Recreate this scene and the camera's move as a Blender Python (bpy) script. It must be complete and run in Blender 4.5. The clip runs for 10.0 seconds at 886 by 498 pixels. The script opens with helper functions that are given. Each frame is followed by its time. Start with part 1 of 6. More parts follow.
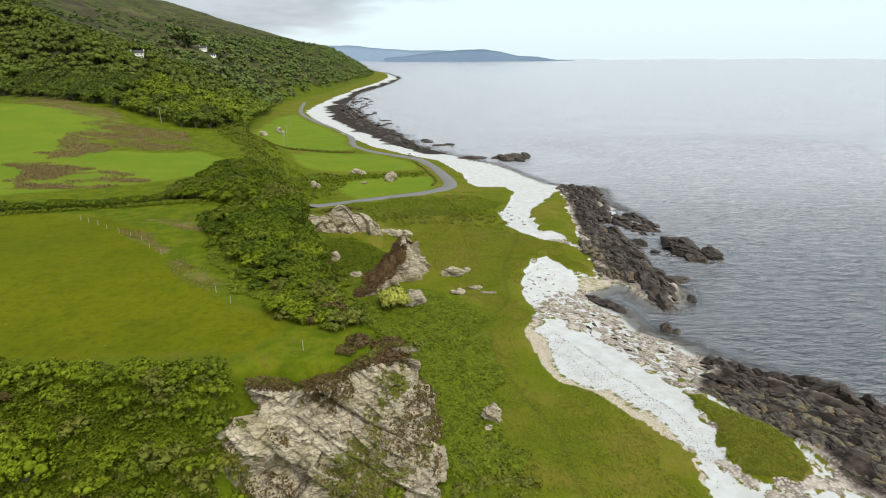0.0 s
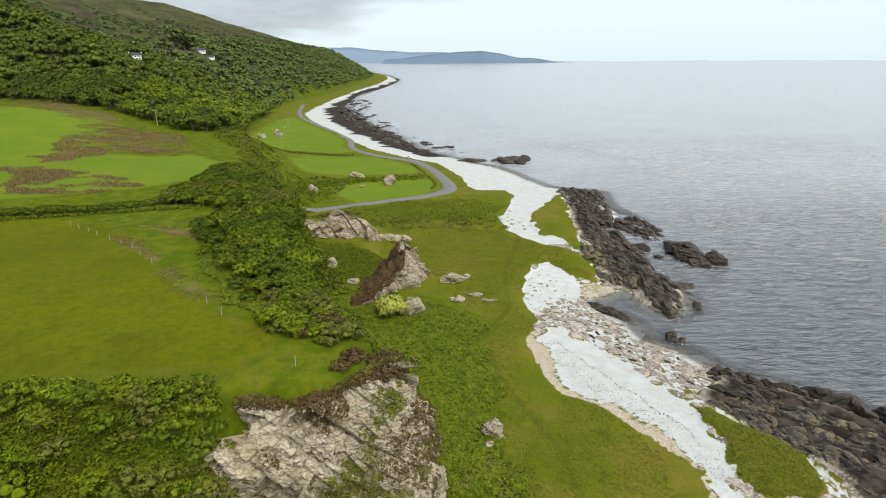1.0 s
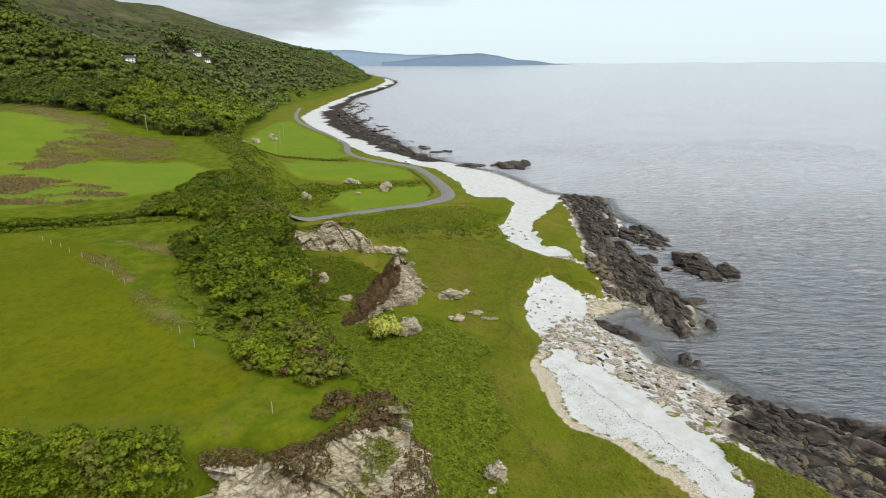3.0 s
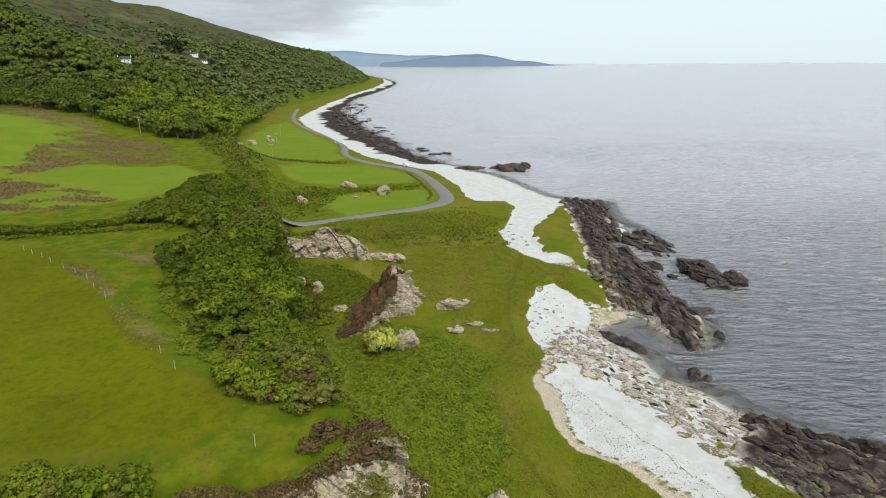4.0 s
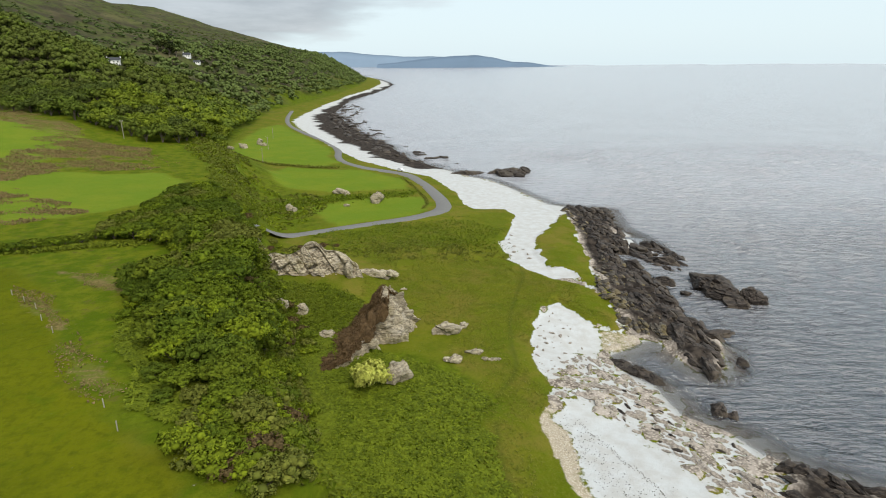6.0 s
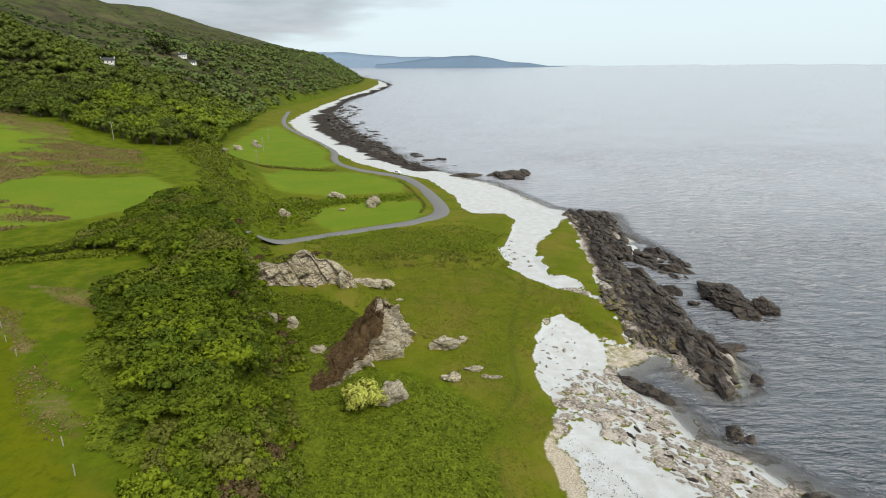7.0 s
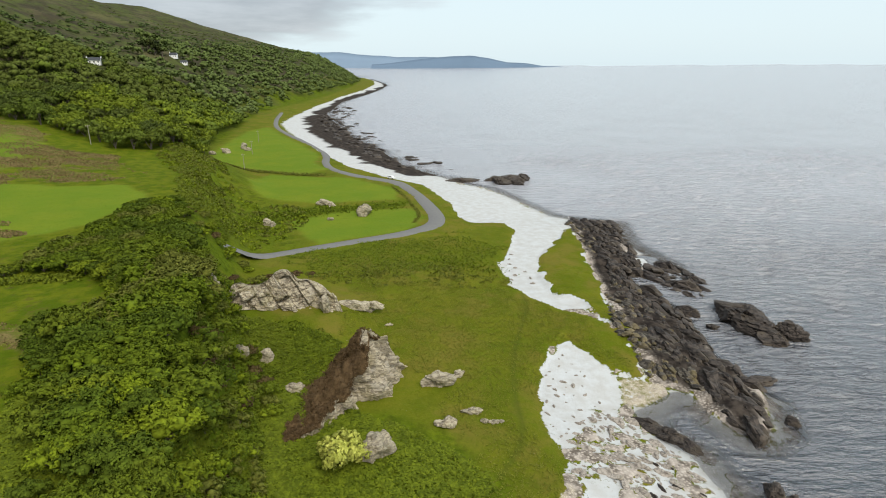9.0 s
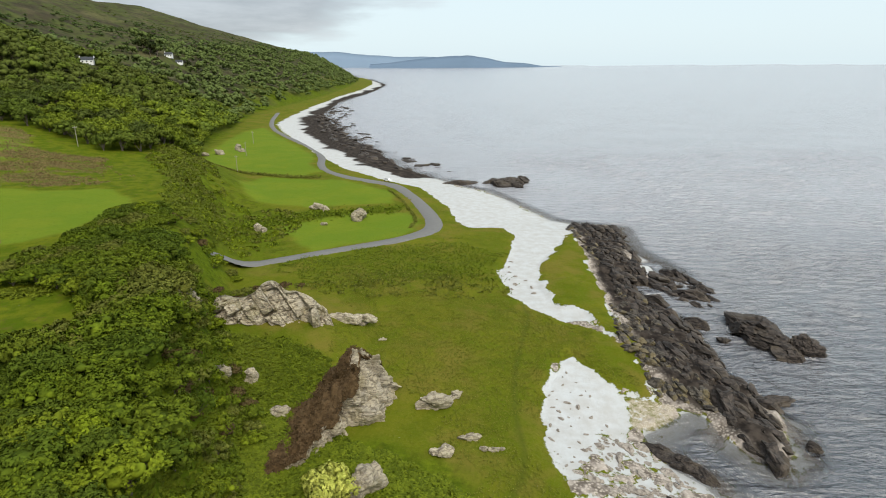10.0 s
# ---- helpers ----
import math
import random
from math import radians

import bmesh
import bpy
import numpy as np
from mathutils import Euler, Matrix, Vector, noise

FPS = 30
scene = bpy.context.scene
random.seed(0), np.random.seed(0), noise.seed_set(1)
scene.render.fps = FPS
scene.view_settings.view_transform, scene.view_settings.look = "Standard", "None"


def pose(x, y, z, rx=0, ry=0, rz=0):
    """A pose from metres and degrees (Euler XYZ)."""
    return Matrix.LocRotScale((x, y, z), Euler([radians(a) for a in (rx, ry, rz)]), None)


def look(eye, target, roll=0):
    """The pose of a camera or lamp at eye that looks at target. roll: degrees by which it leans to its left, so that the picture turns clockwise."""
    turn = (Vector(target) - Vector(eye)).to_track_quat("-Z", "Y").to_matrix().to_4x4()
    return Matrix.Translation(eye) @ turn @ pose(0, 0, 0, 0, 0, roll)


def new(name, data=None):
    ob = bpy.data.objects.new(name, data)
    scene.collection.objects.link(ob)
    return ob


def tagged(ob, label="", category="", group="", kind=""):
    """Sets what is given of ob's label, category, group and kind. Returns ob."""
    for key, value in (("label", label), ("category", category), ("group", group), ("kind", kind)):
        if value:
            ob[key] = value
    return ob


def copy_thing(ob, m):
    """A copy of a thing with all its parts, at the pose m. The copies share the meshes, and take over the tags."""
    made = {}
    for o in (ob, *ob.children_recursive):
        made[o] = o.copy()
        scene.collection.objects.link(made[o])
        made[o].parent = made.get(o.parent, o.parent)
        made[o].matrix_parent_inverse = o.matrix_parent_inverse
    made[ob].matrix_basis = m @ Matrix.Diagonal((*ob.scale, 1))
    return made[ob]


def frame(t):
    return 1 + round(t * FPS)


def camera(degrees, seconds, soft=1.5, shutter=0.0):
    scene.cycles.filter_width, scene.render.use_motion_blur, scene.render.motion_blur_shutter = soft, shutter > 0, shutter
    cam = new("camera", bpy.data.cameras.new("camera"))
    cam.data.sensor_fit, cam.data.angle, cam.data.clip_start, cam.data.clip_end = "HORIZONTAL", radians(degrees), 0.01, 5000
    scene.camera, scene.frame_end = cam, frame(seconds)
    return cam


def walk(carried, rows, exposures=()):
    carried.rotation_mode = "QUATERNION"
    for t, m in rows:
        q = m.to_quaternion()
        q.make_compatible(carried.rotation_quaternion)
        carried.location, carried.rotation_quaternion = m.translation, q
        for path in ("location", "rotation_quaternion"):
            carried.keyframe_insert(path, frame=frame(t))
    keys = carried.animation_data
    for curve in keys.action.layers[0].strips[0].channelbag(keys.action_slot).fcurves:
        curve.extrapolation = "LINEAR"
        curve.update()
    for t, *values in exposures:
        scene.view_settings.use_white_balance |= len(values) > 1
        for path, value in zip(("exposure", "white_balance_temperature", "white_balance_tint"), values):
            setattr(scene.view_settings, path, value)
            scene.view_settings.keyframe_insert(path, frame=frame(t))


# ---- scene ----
cam = camera(75.0, 10.0, soft=1.0)
# seconds, x, y, z, yaw, pitch, roll
ROWS = [
    (0, -0.01, -0.06, 55.00, -0.004, -18.227, 0.230),
    (0.5, 0.05, 1.48, 55.03, -0.017, -18.142, 0.273),
    (1, 0.10, 3.19, 55.07, -0.038, -18.068, 0.307),
    (1.5, 0.15, 5.07, 55.13, -0.066, -18.004, 0.334),
    (2, 0.20, 7.11, 55.19, -0.100, -17.949, 0.354),
    (2.5, 0.25, 9.31, 55.25, -0.142, -17.901, 0.370),
    (4, 0.41, 16.78, 55.41, -0.301, -17.791, 0.393),
    (4.5, 0.48, 19.53, 55.45, -0.365, -17.762, 0.395),
    (5, 0.56, 22.39, 55.48, -0.433, -17.738, 0.396),
    (5.5, 0.65, 25.36, 55.51, -0.506, -17.716, 0.396),
    (7, 1.00, 34.81, 55.51, -0.743, -17.667, 0.389),
    (7.5, 1.16, 38.09, 55.50, -0.827, -17.656, 0.384),
    (8, 1.33, 41.42, 55.48, -0.912, -17.649, 0.378),
    (8.5, 1.52, 44.79, 55.47, -0.997, -17.647, 0.370),
    (9, 1.73, 48.18, 55.45, -1.083, -17.648, 0.359),
    (9.5, 1.96, 51.58, 55.45, -1.168, -17.655, 0.346),
    (10, 2.22, 54.96, 55.46, -1.252, -17.669, 0.329),
]
walk(cam, [(t, pose(x, y, z, 90 + pitch, 0, yaw) @ pose(0, 0, 0, 0, 0, -roll)) for t, x, y, z, yaw, pitch, roll in ROWS],
     exposures=[(0, 0.54), (2, 0.50), (5, 0.44), (10, 0.42)])

# ---- world and light ----
world = bpy.data.worlds.new("sky")
scene.world = world
world.use_nodes = True
wn, wl = world.node_tree.nodes, world.node_tree.links
wn.clear()
w_out = wn.new("ShaderNodeOutputWorld")
w_bg = wn.new("ShaderNodeBackground")
SUN_UP, SUN_ROUND = 50.0, 155.0   # degrees; round from north (y) towards east (x)
sky = wn.new("ShaderNodeTexSky")
sky.sky_type = "NISHITA"
sky.sun_disc = False
sky.sun_elevation, sky.sun_rotation = radians(SUN_UP), radians(SUN_ROUND)
sky.dust_density, sky.air_density = 2.0, 1.0
w_tc = wn.new("ShaderNodeTexCoord")
w_map = wn.new("ShaderNodeMapping")
w_map.inputs["Scale"].default_value = (1.6, 1.6, 9.0)
w_noise = wn.new("ShaderNodeTexNoise")
w_noise.inputs["Scale"].default_value = 1.3
w_noise.inputs["Detail"].default_value = 7
w_noise.inputs["Roughness"].default_value = 0.55
w_sep = wn.new("ShaderNodeSeparateXYZ")
# the cloud deck lies over the land in the west and thins towards the sea in the east
w_side = wn.new("ShaderNodeMath"); w_side.operation = "MULTIPLY_ADD"
w_side.inputs[1].default_value, w_side.inputs[2].default_value = -0.62, 0.0
w_up = wn.new("ShaderNodeMath"); w_up.operation = "ADD"
w_low = wn.new("ShaderNodeMapRange")
for _key, _val in (("From Min", 0.0), ("From Max", 0.10), ("To Min", -0.10), ("To Max", 0.07)):
    w_low.inputs[_key].default_value = _val
w_sum = wn.new("ShaderNodeMath"); w_sum.operation = "ADD"
w_ramp = wn.new("ShaderNodeMapRange")
w_ramp.interpolation_type = "SMOOTHSTEP"
w_ramp.inputs["From Min"].default_value, w_ramp.inputs["From Max"].default_value = 0.55, 0.72
w_cloud = wn.new("ShaderNodeMix"); w_cloud.data_type = "RGBA"
w_cloud.inputs["A"].default_value = (6.2, 7.3, 7.7, 1)    # thin bright veil
# heaped undersides of the deck, paler where it is thin
w_heap = wn.new("ShaderNodeTexNoise")
w_heap.inputs["Scale"].default_value, w_heap.inputs["Detail"].default_value, w_heap.inputs["Roughness"].default_value = 2.6, 6, 0.6
w_thin = wn.new("ShaderNodeMapRange")
w_thin.inputs["From Min"].default_value, w_thin.inputs["From Max"].default_value = 0.38, 0.66
w_deck = wn.new("ShaderNodeMix"); w_deck.data_type = "RGBA"
w_deck.inputs["A"].default_value = (3.3, 3.65, 4.0, 1)
w_deck.inputs["B"].default_value = (5.0, 5.4, 5.75, 1)
wl.new(w_map.outputs["Vector"], w_heap.inputs["Vector"])
wl.new(w_heap.outputs["Fac"], w_thin.inputs["Value"])
wl.new(w_thin.outputs["Result"], w_deck.inputs["Factor"])
wl.new(w_deck.outputs["Result"], w_cloud.inputs["B"])
w_mix = wn.new("ShaderNodeMix"); w_mix.data_type = "RGBA"
w_mix.inputs["Factor"].default_value = 0.86
wl.new(w_tc.outputs["Generated"], w_map.inputs["Vector"])
wl.new(w_map.outputs["Vector"], w_noise.inputs["Vector"])
wl.new(w_tc.outputs["Generated"], w_sep.inputs["Vector"])
wl.new(w_sep.outputs["X"], w_side.inputs[0])
wl.new(w_sep.outputs["Z"], w_low.inputs["Value"])
wl.new(w_low.outputs["Result"], w_up.inputs[0])
wl.new(w_side.outputs[0], w_up.inputs[1])
wl.new(w_up.outputs[0], w_sum.inputs[0])
wl.new(w_noise.outputs["Fac"], w_sum.inputs[1])
wl.new(w_sum.outputs[0], w_ramp.inputs["Value"])
wl.new(w_ramp.outputs["Result"], w_cloud.inputs["Factor"])
wl.new(sky.outputs["Color"], w_mix.inputs["A"])
# an overcast sky brightens towards the zenith
w_zen = wn.new("ShaderNodeMapRange")
for _key, _val in (("From Min", 0.1), ("From Max", 0.9), ("To Min", 1.0), ("To Max", 1.16)):
    w_zen.inputs[_key].default_value = _val
w_dome = wn.new("ShaderNodeMix"); w_dome.data_type, w_dome.blend_type = "RGBA", "MULTIPLY"
w_dome.inputs["Factor"].default_value = 1.0
wl.new(w_sep.outputs["Z"], w_zen.inputs["Value"])
wl.new(w_cloud.outputs["Result"], w_dome.inputs["A"])
wl.new(w_zen.outputs["Result"], w_dome.inputs["B"])
wl.new(w_dome.outputs["Result"], w_mix.inputs["B"])
wl.new(w_mix.outputs["Result"], w_bg.inputs["Color"])
w_bg.inputs["Strength"].default_value = 0.1
wl.new(w_bg.outputs["Background"], w_out.inputs["Surface"])

sun = new("sun", bpy.data.lights.new("sun", "SUN"))
sun.data.energy, sun.data.angle, sun.data.color = 2.1, radians(40), (1.0, 0.93, 0.80)
_a, _e = radians(SUN_ROUND), radians(SUN_UP)
sun.matrix_world = look((math.sin(_a) * math.cos(_e) * 400, math.cos(_a) * math.cos(_e) * 400, math.sin(_e) * 400), (0, 0, 0))


# ---- helpers of this scene ----
def vnoise(x, y, seed=0):
    """Smooth value noise on a unit lattice, -1 to 1."""
    x0, y0 = np.floor(x), np.floor(y)
    fx, fy = x - x0, y - y0
    fx, fy = fx * fx * (3 - 2 * fx), fy * fy * (3 - 2 * fy)

    def h(i, j):
        v = np.sin(i * 127.1 + j * 311.7 + seed * 74.7) * 43758.5453
        return (v - np.floor(v)) * 2 - 1
    a, b, c, d = h(x0, y0), h(x0 + 1, y0), h(x0, y0 + 1), h(x0 + 1, y0 + 1)
    return (a * (1 - fx) + b * fx) * (1 - fy) + (c * (1 - fx) + d * fx) * fy


def fbm(x, y, size, octaves=4, seed=0, gain=0.5):
    out, amp, total = 0.0, 1.0, 0.0
    for k in range(octaves):
        out = out + amp * vnoise(x / size, y / size, seed + k * 13)
        total += amp
        amp *= gain
        size *= 0.5
    return out / total


def smooth(v, a, b):
    v = np.clip((v - a) / (b - a), 0, 1)
    return v * v * (3 - 2 * v)


def inside(poly, x, y, closed=True):
    """Signed distance in metres to a polygon: positive inside."""
    p = np.array(poly, float)
    q = np.roll(p, -1, axis=0)
    best = np.full(np.shape(x), 1e18)
    odd = np.zeros(np.shape(x), bool)
    for (ax, ay), (bx, by) in zip(p, q):
        dx, dy = bx - ax, by - ay
        s = np.clip(((x - ax) * dx + (y - ay) * dy) / (dx * dx + dy * dy + 1e-12), 0, 1)
        best = np.minimum(best, (x - ax - s * dx) ** 2 + (y - ay - s * dy) ** 2)
        if ay != by:
            odd ^= ((ay > y) != (by > y)) & (x < (bx - ax) * (y - ay) / (by - ay) + ax)
    return np.sqrt(best) * np.where(odd, 1, -1)


def along(line, step):
    """Points every step metres along a rounded polyline."""
    p = np.array(line, float)
    for _ in range(3):
        a, b = p[:-1] * 0.75 + p[1:] * 0.25, p[:-1] * 0.25 + p[1:] * 0.75
        p = np.vstack([p[:1], np.stack([a, b], 1).reshape(-1, p.shape[1]), p[-1:]])
    d = np.r_[0, np.cumsum(np.hypot(*np.diff(p[:, :2], axis=0).T))]
    s = np.arange(0, d[-1], step)
    return np.stack([np.interp(s, d, p[:, k]) for k in range(p.shape[1])], 1)


def mesh_np(name, verts, faces, material=None, shade_smooth=False, normals=None):
    """A mesh from arrays; all faces have the same number of corners. normals: one for each vertex, for soft foliage."""
    me = bpy.data.meshes.new(name)
    verts, faces = np.asarray(verts, np.float32), np.asarray(faces, np.int32)
    n, k = faces.shape
    me.vertices.add(len(verts))
    me.vertices.foreach_set("co", verts.ravel())
    me.loops.add(n * k)
    me.loops.foreach_set("vertex_index", faces.ravel())
    me.polygons.add(n)
    me.polygons.foreach_set("loop_start", np.arange(0, n * k, k, dtype=np.int32))
    me.polygons.foreach_set("use_smooth", np.full(n, shade_smooth))
    me.update(calc_edges=True)
    if normals is not None:
        me.normals_split_custom_set_from_vertices(np.asarray(normals, np.float32))
    if material:
        me.materials.append(material)
    return me


def part(name, mesh, parent, label="", at=None):
    ob = new(name, mesh)
    ob.parent = parent
    if at is not None:
        ob.matrix_basis = at
    return tagged(ob, label)


def mat(name, rough=0.85, spec=0.3):
    m = bpy.data.materials.new(name)
    m.use_nodes = True
    b = m.node_tree.nodes["Principled BSDF"]
    b.inputs["Roughness"].default_value = rough
    b.inputs["Specular IOR Level"].default_value = spec
    return m, m.node_tree.nodes, m.node_tree.links, b


class Net:
    """Short words for shader nodes."""

    def __init__(self, m):
        self.n, self.l = m.node_tree.nodes, m.node_tree.links
        self.pos = self.n.new("ShaderNodeTexCoord").outputs["Object"]

    def put(self, socket, value):
        if isinstance(value, bpy.types.NodeSocket):
            self.l.new(value, socket)
        else:
            socket.default_value = value

    def noise(self, size, detail=4, rough=0.55, stretch=None, vector=None, turn=0.0):
        v = vector or self.pos
        mp = self.n.new("ShaderNodeMapping")
        self.l.new(v, mp.inputs["Vector"])
        mp.inputs["Rotation"].default_value = [radians(a) for a in turn] if isinstance(turn, tuple) else (0, 0, radians(turn))
        mp.inputs["Scale"].default_value = stretch or (1, 1, 1)
        t = self.n.new("ShaderNodeTexNoise")
        t.inputs["Scale"].default_value = 1.0 / size
        t.inputs["Detail"].default_value = detail
        t.inputs["Roughness"].default_value = rough
        self.l.new(mp.outputs["Vector"], t.inputs["Vector"])
        return t.outputs["Fac"]

    def cells(self, size, feature="F1", stretch=None):
        mp = self.n.new("ShaderNodeMapping")
        self.l.new(self.pos, mp.inputs["Vector"])
        mp.inputs["Scale"].default_value = stretch or (1, 1, 1)
        t = self.n.new("ShaderNodeTexVoronoi")
        t.feature = feature
        t.inputs["Scale"].default_value = 1.0 / size
        self.l.new(mp.outputs["Vector"], t.inputs["Vector"])
        return t.outputs["Distance"]

    def span(self, v, a, b, lo=0.0, hi=1.0):
        t = self.n.new("ShaderNodeMapRange")
        t.interpolation_type = "SMOOTHSTEP"
        self.l.new(v, t.inputs["Value"])
        for key, val in (("From Min", a), ("From Max", b), ("To Min", lo), ("To Max", hi)):
            t.inputs[key].default_value = val
        return t.outputs["Result"]

    def mix(self, f, a, b, how="MIX"):
        t = self.n.new("ShaderNodeMix")
        t.data_type, t.blend_type = "RGBA", how
        self.put(t.inputs["Factor"], f)
        for key, v in (("A", a), ("B", b)):
            self.put(t.inputs[key], (*v, 1) if isinstance(v, tuple) else v)
        return t.outputs["Result"]

    def math(self, op, a, b=0.0):
        t = self.n.new("ShaderNodeMath")
        t.operation = op
        self.put(t.inputs[0], a)
        self.put(t.inputs[1], b)
        return t.outputs[0]

    def attr(self, name):
        t = self.n.new("ShaderNodeAttribute")
        t.attribute_name = name
        s = self.n.new("ShaderNodeSeparateColor")
        self.l.new(t.outputs["Color"], s.inputs["Color"])
        return s.outputs["Red"], s.outputs["Green"], s.outputs["Blue"]

    def random(self, island=False):
        if island:
            return self.n.new("ShaderNodeNewGeometry").outputs["Random Per Island"]
        return self.n.new("ShaderNodeObjectInfo").outputs["Random"]

    def bump(self, bsdf, height, strength, distance):
        t = self.n.new("ShaderNodeBump")
        t.inputs["Strength"].default_value = strength
        t.inputs["Distance"].default_value = distance
        self.l.new(height, t.inputs["Height"])
        self.l.new(t.outputs["Normal"], bsdf.inputs["Normal"])


# ---- materials ----
def ground_material():
    m, n, l, b = mat("ground_cover", 0.95, 0.04)
    k = Net(m)
    sand, brown, fern = k.attr("zone_a")
    rock, field, shingle = k.attr("zone_b")
    grain = k.noise(0.35, 6, 0.7)
    ragged = k.math("MULTIPLY", k.math("SUBTRACT", k.noise(1.1, 6, 0.7), 0.5), 1.9)
    sand = k.span(k.math("ADD", sand, ragged), 0.36, 0.62)
    rock = k.span(k.math("ADD", rock, ragged), 0.40, 0.60)
    shingle = k.span(k.math("ADD", shingle, ragged), 0.3, 0.9)
    brown = k.span(k.math("ADD", brown, ragged), 0.3, 0.8)
    mid = k.noise(2.5, 5, 0.6)
    wide = k.noise(14, 4, 0.55)
    tuft = k.cells(0.55)
    # rough lowland grass: olive green, with yellow bents
    grass = k.mix(k.span(wide, 0.35, 0.65), (0.092, 0.112, 0.006), (0.132, 0.136, 0.010))
    grass = k.mix(k.span(mid, 0.38, 0.7, 0, 0.55), grass, (0.085, 0.122, 0.004))
    grass = k.mix(k.span(grain, 0.45, 0.75, 0, 0.45), grass, (0.20, 0.185, 0.035))
    grass = k.mix(k.span(k.noise(5.5, 6, 0.65), 0.48, 0.68, 0, 0.55), grass, (0.072, 0.096, 0.005))
    grass = k.mix(k.span(k.noise(9, 5, 0.6), 0.46, 0.64, 0, 0.75), grass, (0.160, 0.132, 0.024))
    # grazed fields: even and brighter
    lawn = k.mix(k.span(k.noise(30, 5, 0.6), 0.35, 0.65), (0.088, 0.104, 0.003), (0.122, 0.132, 0.004))
    lawn = k.mix(k.span(wide, 0.42, 0.72, 0, 0.5), lawn, (0.108, 0.108, 0.006))
    lawn = k.mix(k.span(mid, 0.5, 0.75, 0, 0.45), lawn, (0.06, 0.105, 0.003))
    lawn = k.mix(k.span(k.noise(6, 6, 0.7), 0.5, 0.7, 0, 0.55), lawn, (0.066, 0.078, 0.003))
    lawn = k.mix(k.span(k.noise(1.3, 6, 0.75), 0.46, 0.64, 0, 0.5), lawn, (0.060, 0.074, 0.003))
    lawn = k.mix(k.span(k.noise(0.7, 6, 0.75), 0.54, 0.7, 0, 0.5), lawn, (0.150, 0.150, 0.012))
    lush = k.mix(k.span(wide, 0.35, 0.7), (0.118, 0.178, 0.014), (0.150, 0.192, 0.016))
    lush = k.mix(k.span(mid, 0.5, 0.75, 0, 0.4), lush, (0.10, 0.165, 0.012))
    col = k.mix(field, grass, k.mix(k.attr("zone_d")[0], lawn, lush))
    plat = k.attr("zone_d")[1]
    bank = k.mix(k.span(k.noise(4, 6, 0.65), 0.4, 0.62), (0.070, 0.104, 0.004), (0.122, 0.138, 0.008))
    bank = k.mix(k.span(k.noise(2.2, 6, 0.7), 0.55, 0.68, 0, 0.7), bank, (0.125, 0.098, 0.026))
    bank = k.mix(k.span(k.noise(1.1, 6, 0.7), 0.5, 0.7, 0, 0.5), bank, (0.05, 0.075, 0.004))
    col = k.mix(k.math("MULTIPLY", plat, k.span(field, 0, 1, 1, 0)), col, bank)
    ferns = k.mix(k.span(k.noise(0.9, 6, 0.75), 0.38, 0.62), (0.070, 0.100, 0.005), (0.125, 0.165, 0.008))
    ferns = k.mix(k.span(k.noise(3.2, 5, 0.7), 0.46, 0.60, 0, 0.75), ferns, (0.042, 0.062, 0.004))
    ferns = k.mix(k.span(k.noise(6.5, 5, 0.65), 0.52, 0.66, 0, 0.6), ferns, (0.150, 0.150, 0.014))
    ferns = k.mix(k.span(mid, 0.4, 0.7, 0, 0.6), ferns, (0.085, 0.115, 0.006))
    ferns = k.mix(k.span(k.noise(0.45, 4, 0.7), 0.5, 0.66, 0, 0.4), ferns, (0.034, 0.050, 0.003))
    grass = k.noise(0.5, 5, 0.75, (1, 0.6, 1))
    col = k.mix(k.span(grass, 0.52, 0.66, 0, 0.35), col, (0.050, 0.066, 0.004))
    col = k.mix(fern, col, ferns)
    heath = k.mix(k.span(grain, 0.35, 0.65), (0.12, 0.092, 0.034), (0.215, 0.165, 0.068))
    heath = k.mix(k.span(k.noise(5, 6, 0.7, (0.6, 1.6, 1)), 0.42, 0.58, 0, 0.9), heath, (0.10, 0.125, 0.014))
    moor = k.attr("zone_c")[1]
    upland = k.mix(k.span(k.noise(26, 6, 0.65), 0.38, 0.62), (0.072, 0.088, 0.024), (0.054, 0.046, 0.028))
    upland = k.mix(k.span(k.noise(60, 6, 0.6, (1, 0.5, 1)), 0.5, 0.66, 0, 0.7), upland, (0.115, 0.100, 0.052))
    upland = k.mix(k.span(k.noise(9, 6, 0.7, (1, 0.6, 1)), 0.5, 0.62, 0, 0.6), upland, (0.026, 0.028, 0.014))
    col = k.mix(moor, k.mix(brown, col, heath), upland)
    stones = k.mix(k.span(k.cells(0.5), 0.15, 0.6), (0.46, 0.40, 0.34), (0.14, 0.115, 0.095))
    stones = k.mix(k.span(mid, 0.4, 0.65, 0, 0.7), stones, (0.54, 0.47, 0.41))
    col = k.mix(rock, col, stones)
    pebbles = k.mix(k.span(k.cells(0.25), 0.1, 0.6), (0.62, 0.55, 0.45), (0.38, 0.32, 0.24))
    col = k.mix(shingle, col, pebbles)
    white = k.mix(k.span(mid, 0.3, 0.7), (0.53, 0.54, 0.545), (0.46, 0.45, 0.435))
    white = k.mix(k.span(grain, 0.55, 0.8, 0, 0.35), white, (0.40, 0.36, 0.32))
    col = k.mix(sand, col, white)
    weed = k.attr("zone_c")[0]
    col = k.mix(weed, col, k.mix(k.span(mid, 0.4, 0.65), (0.022, 0.018, 0.016), (0.070, 0.056, 0.046)))
    # wet and weedy below the tide line
    sep = n.new("ShaderNodeSeparateXYZ")
    l.new(k.pos, sep.inputs[0])
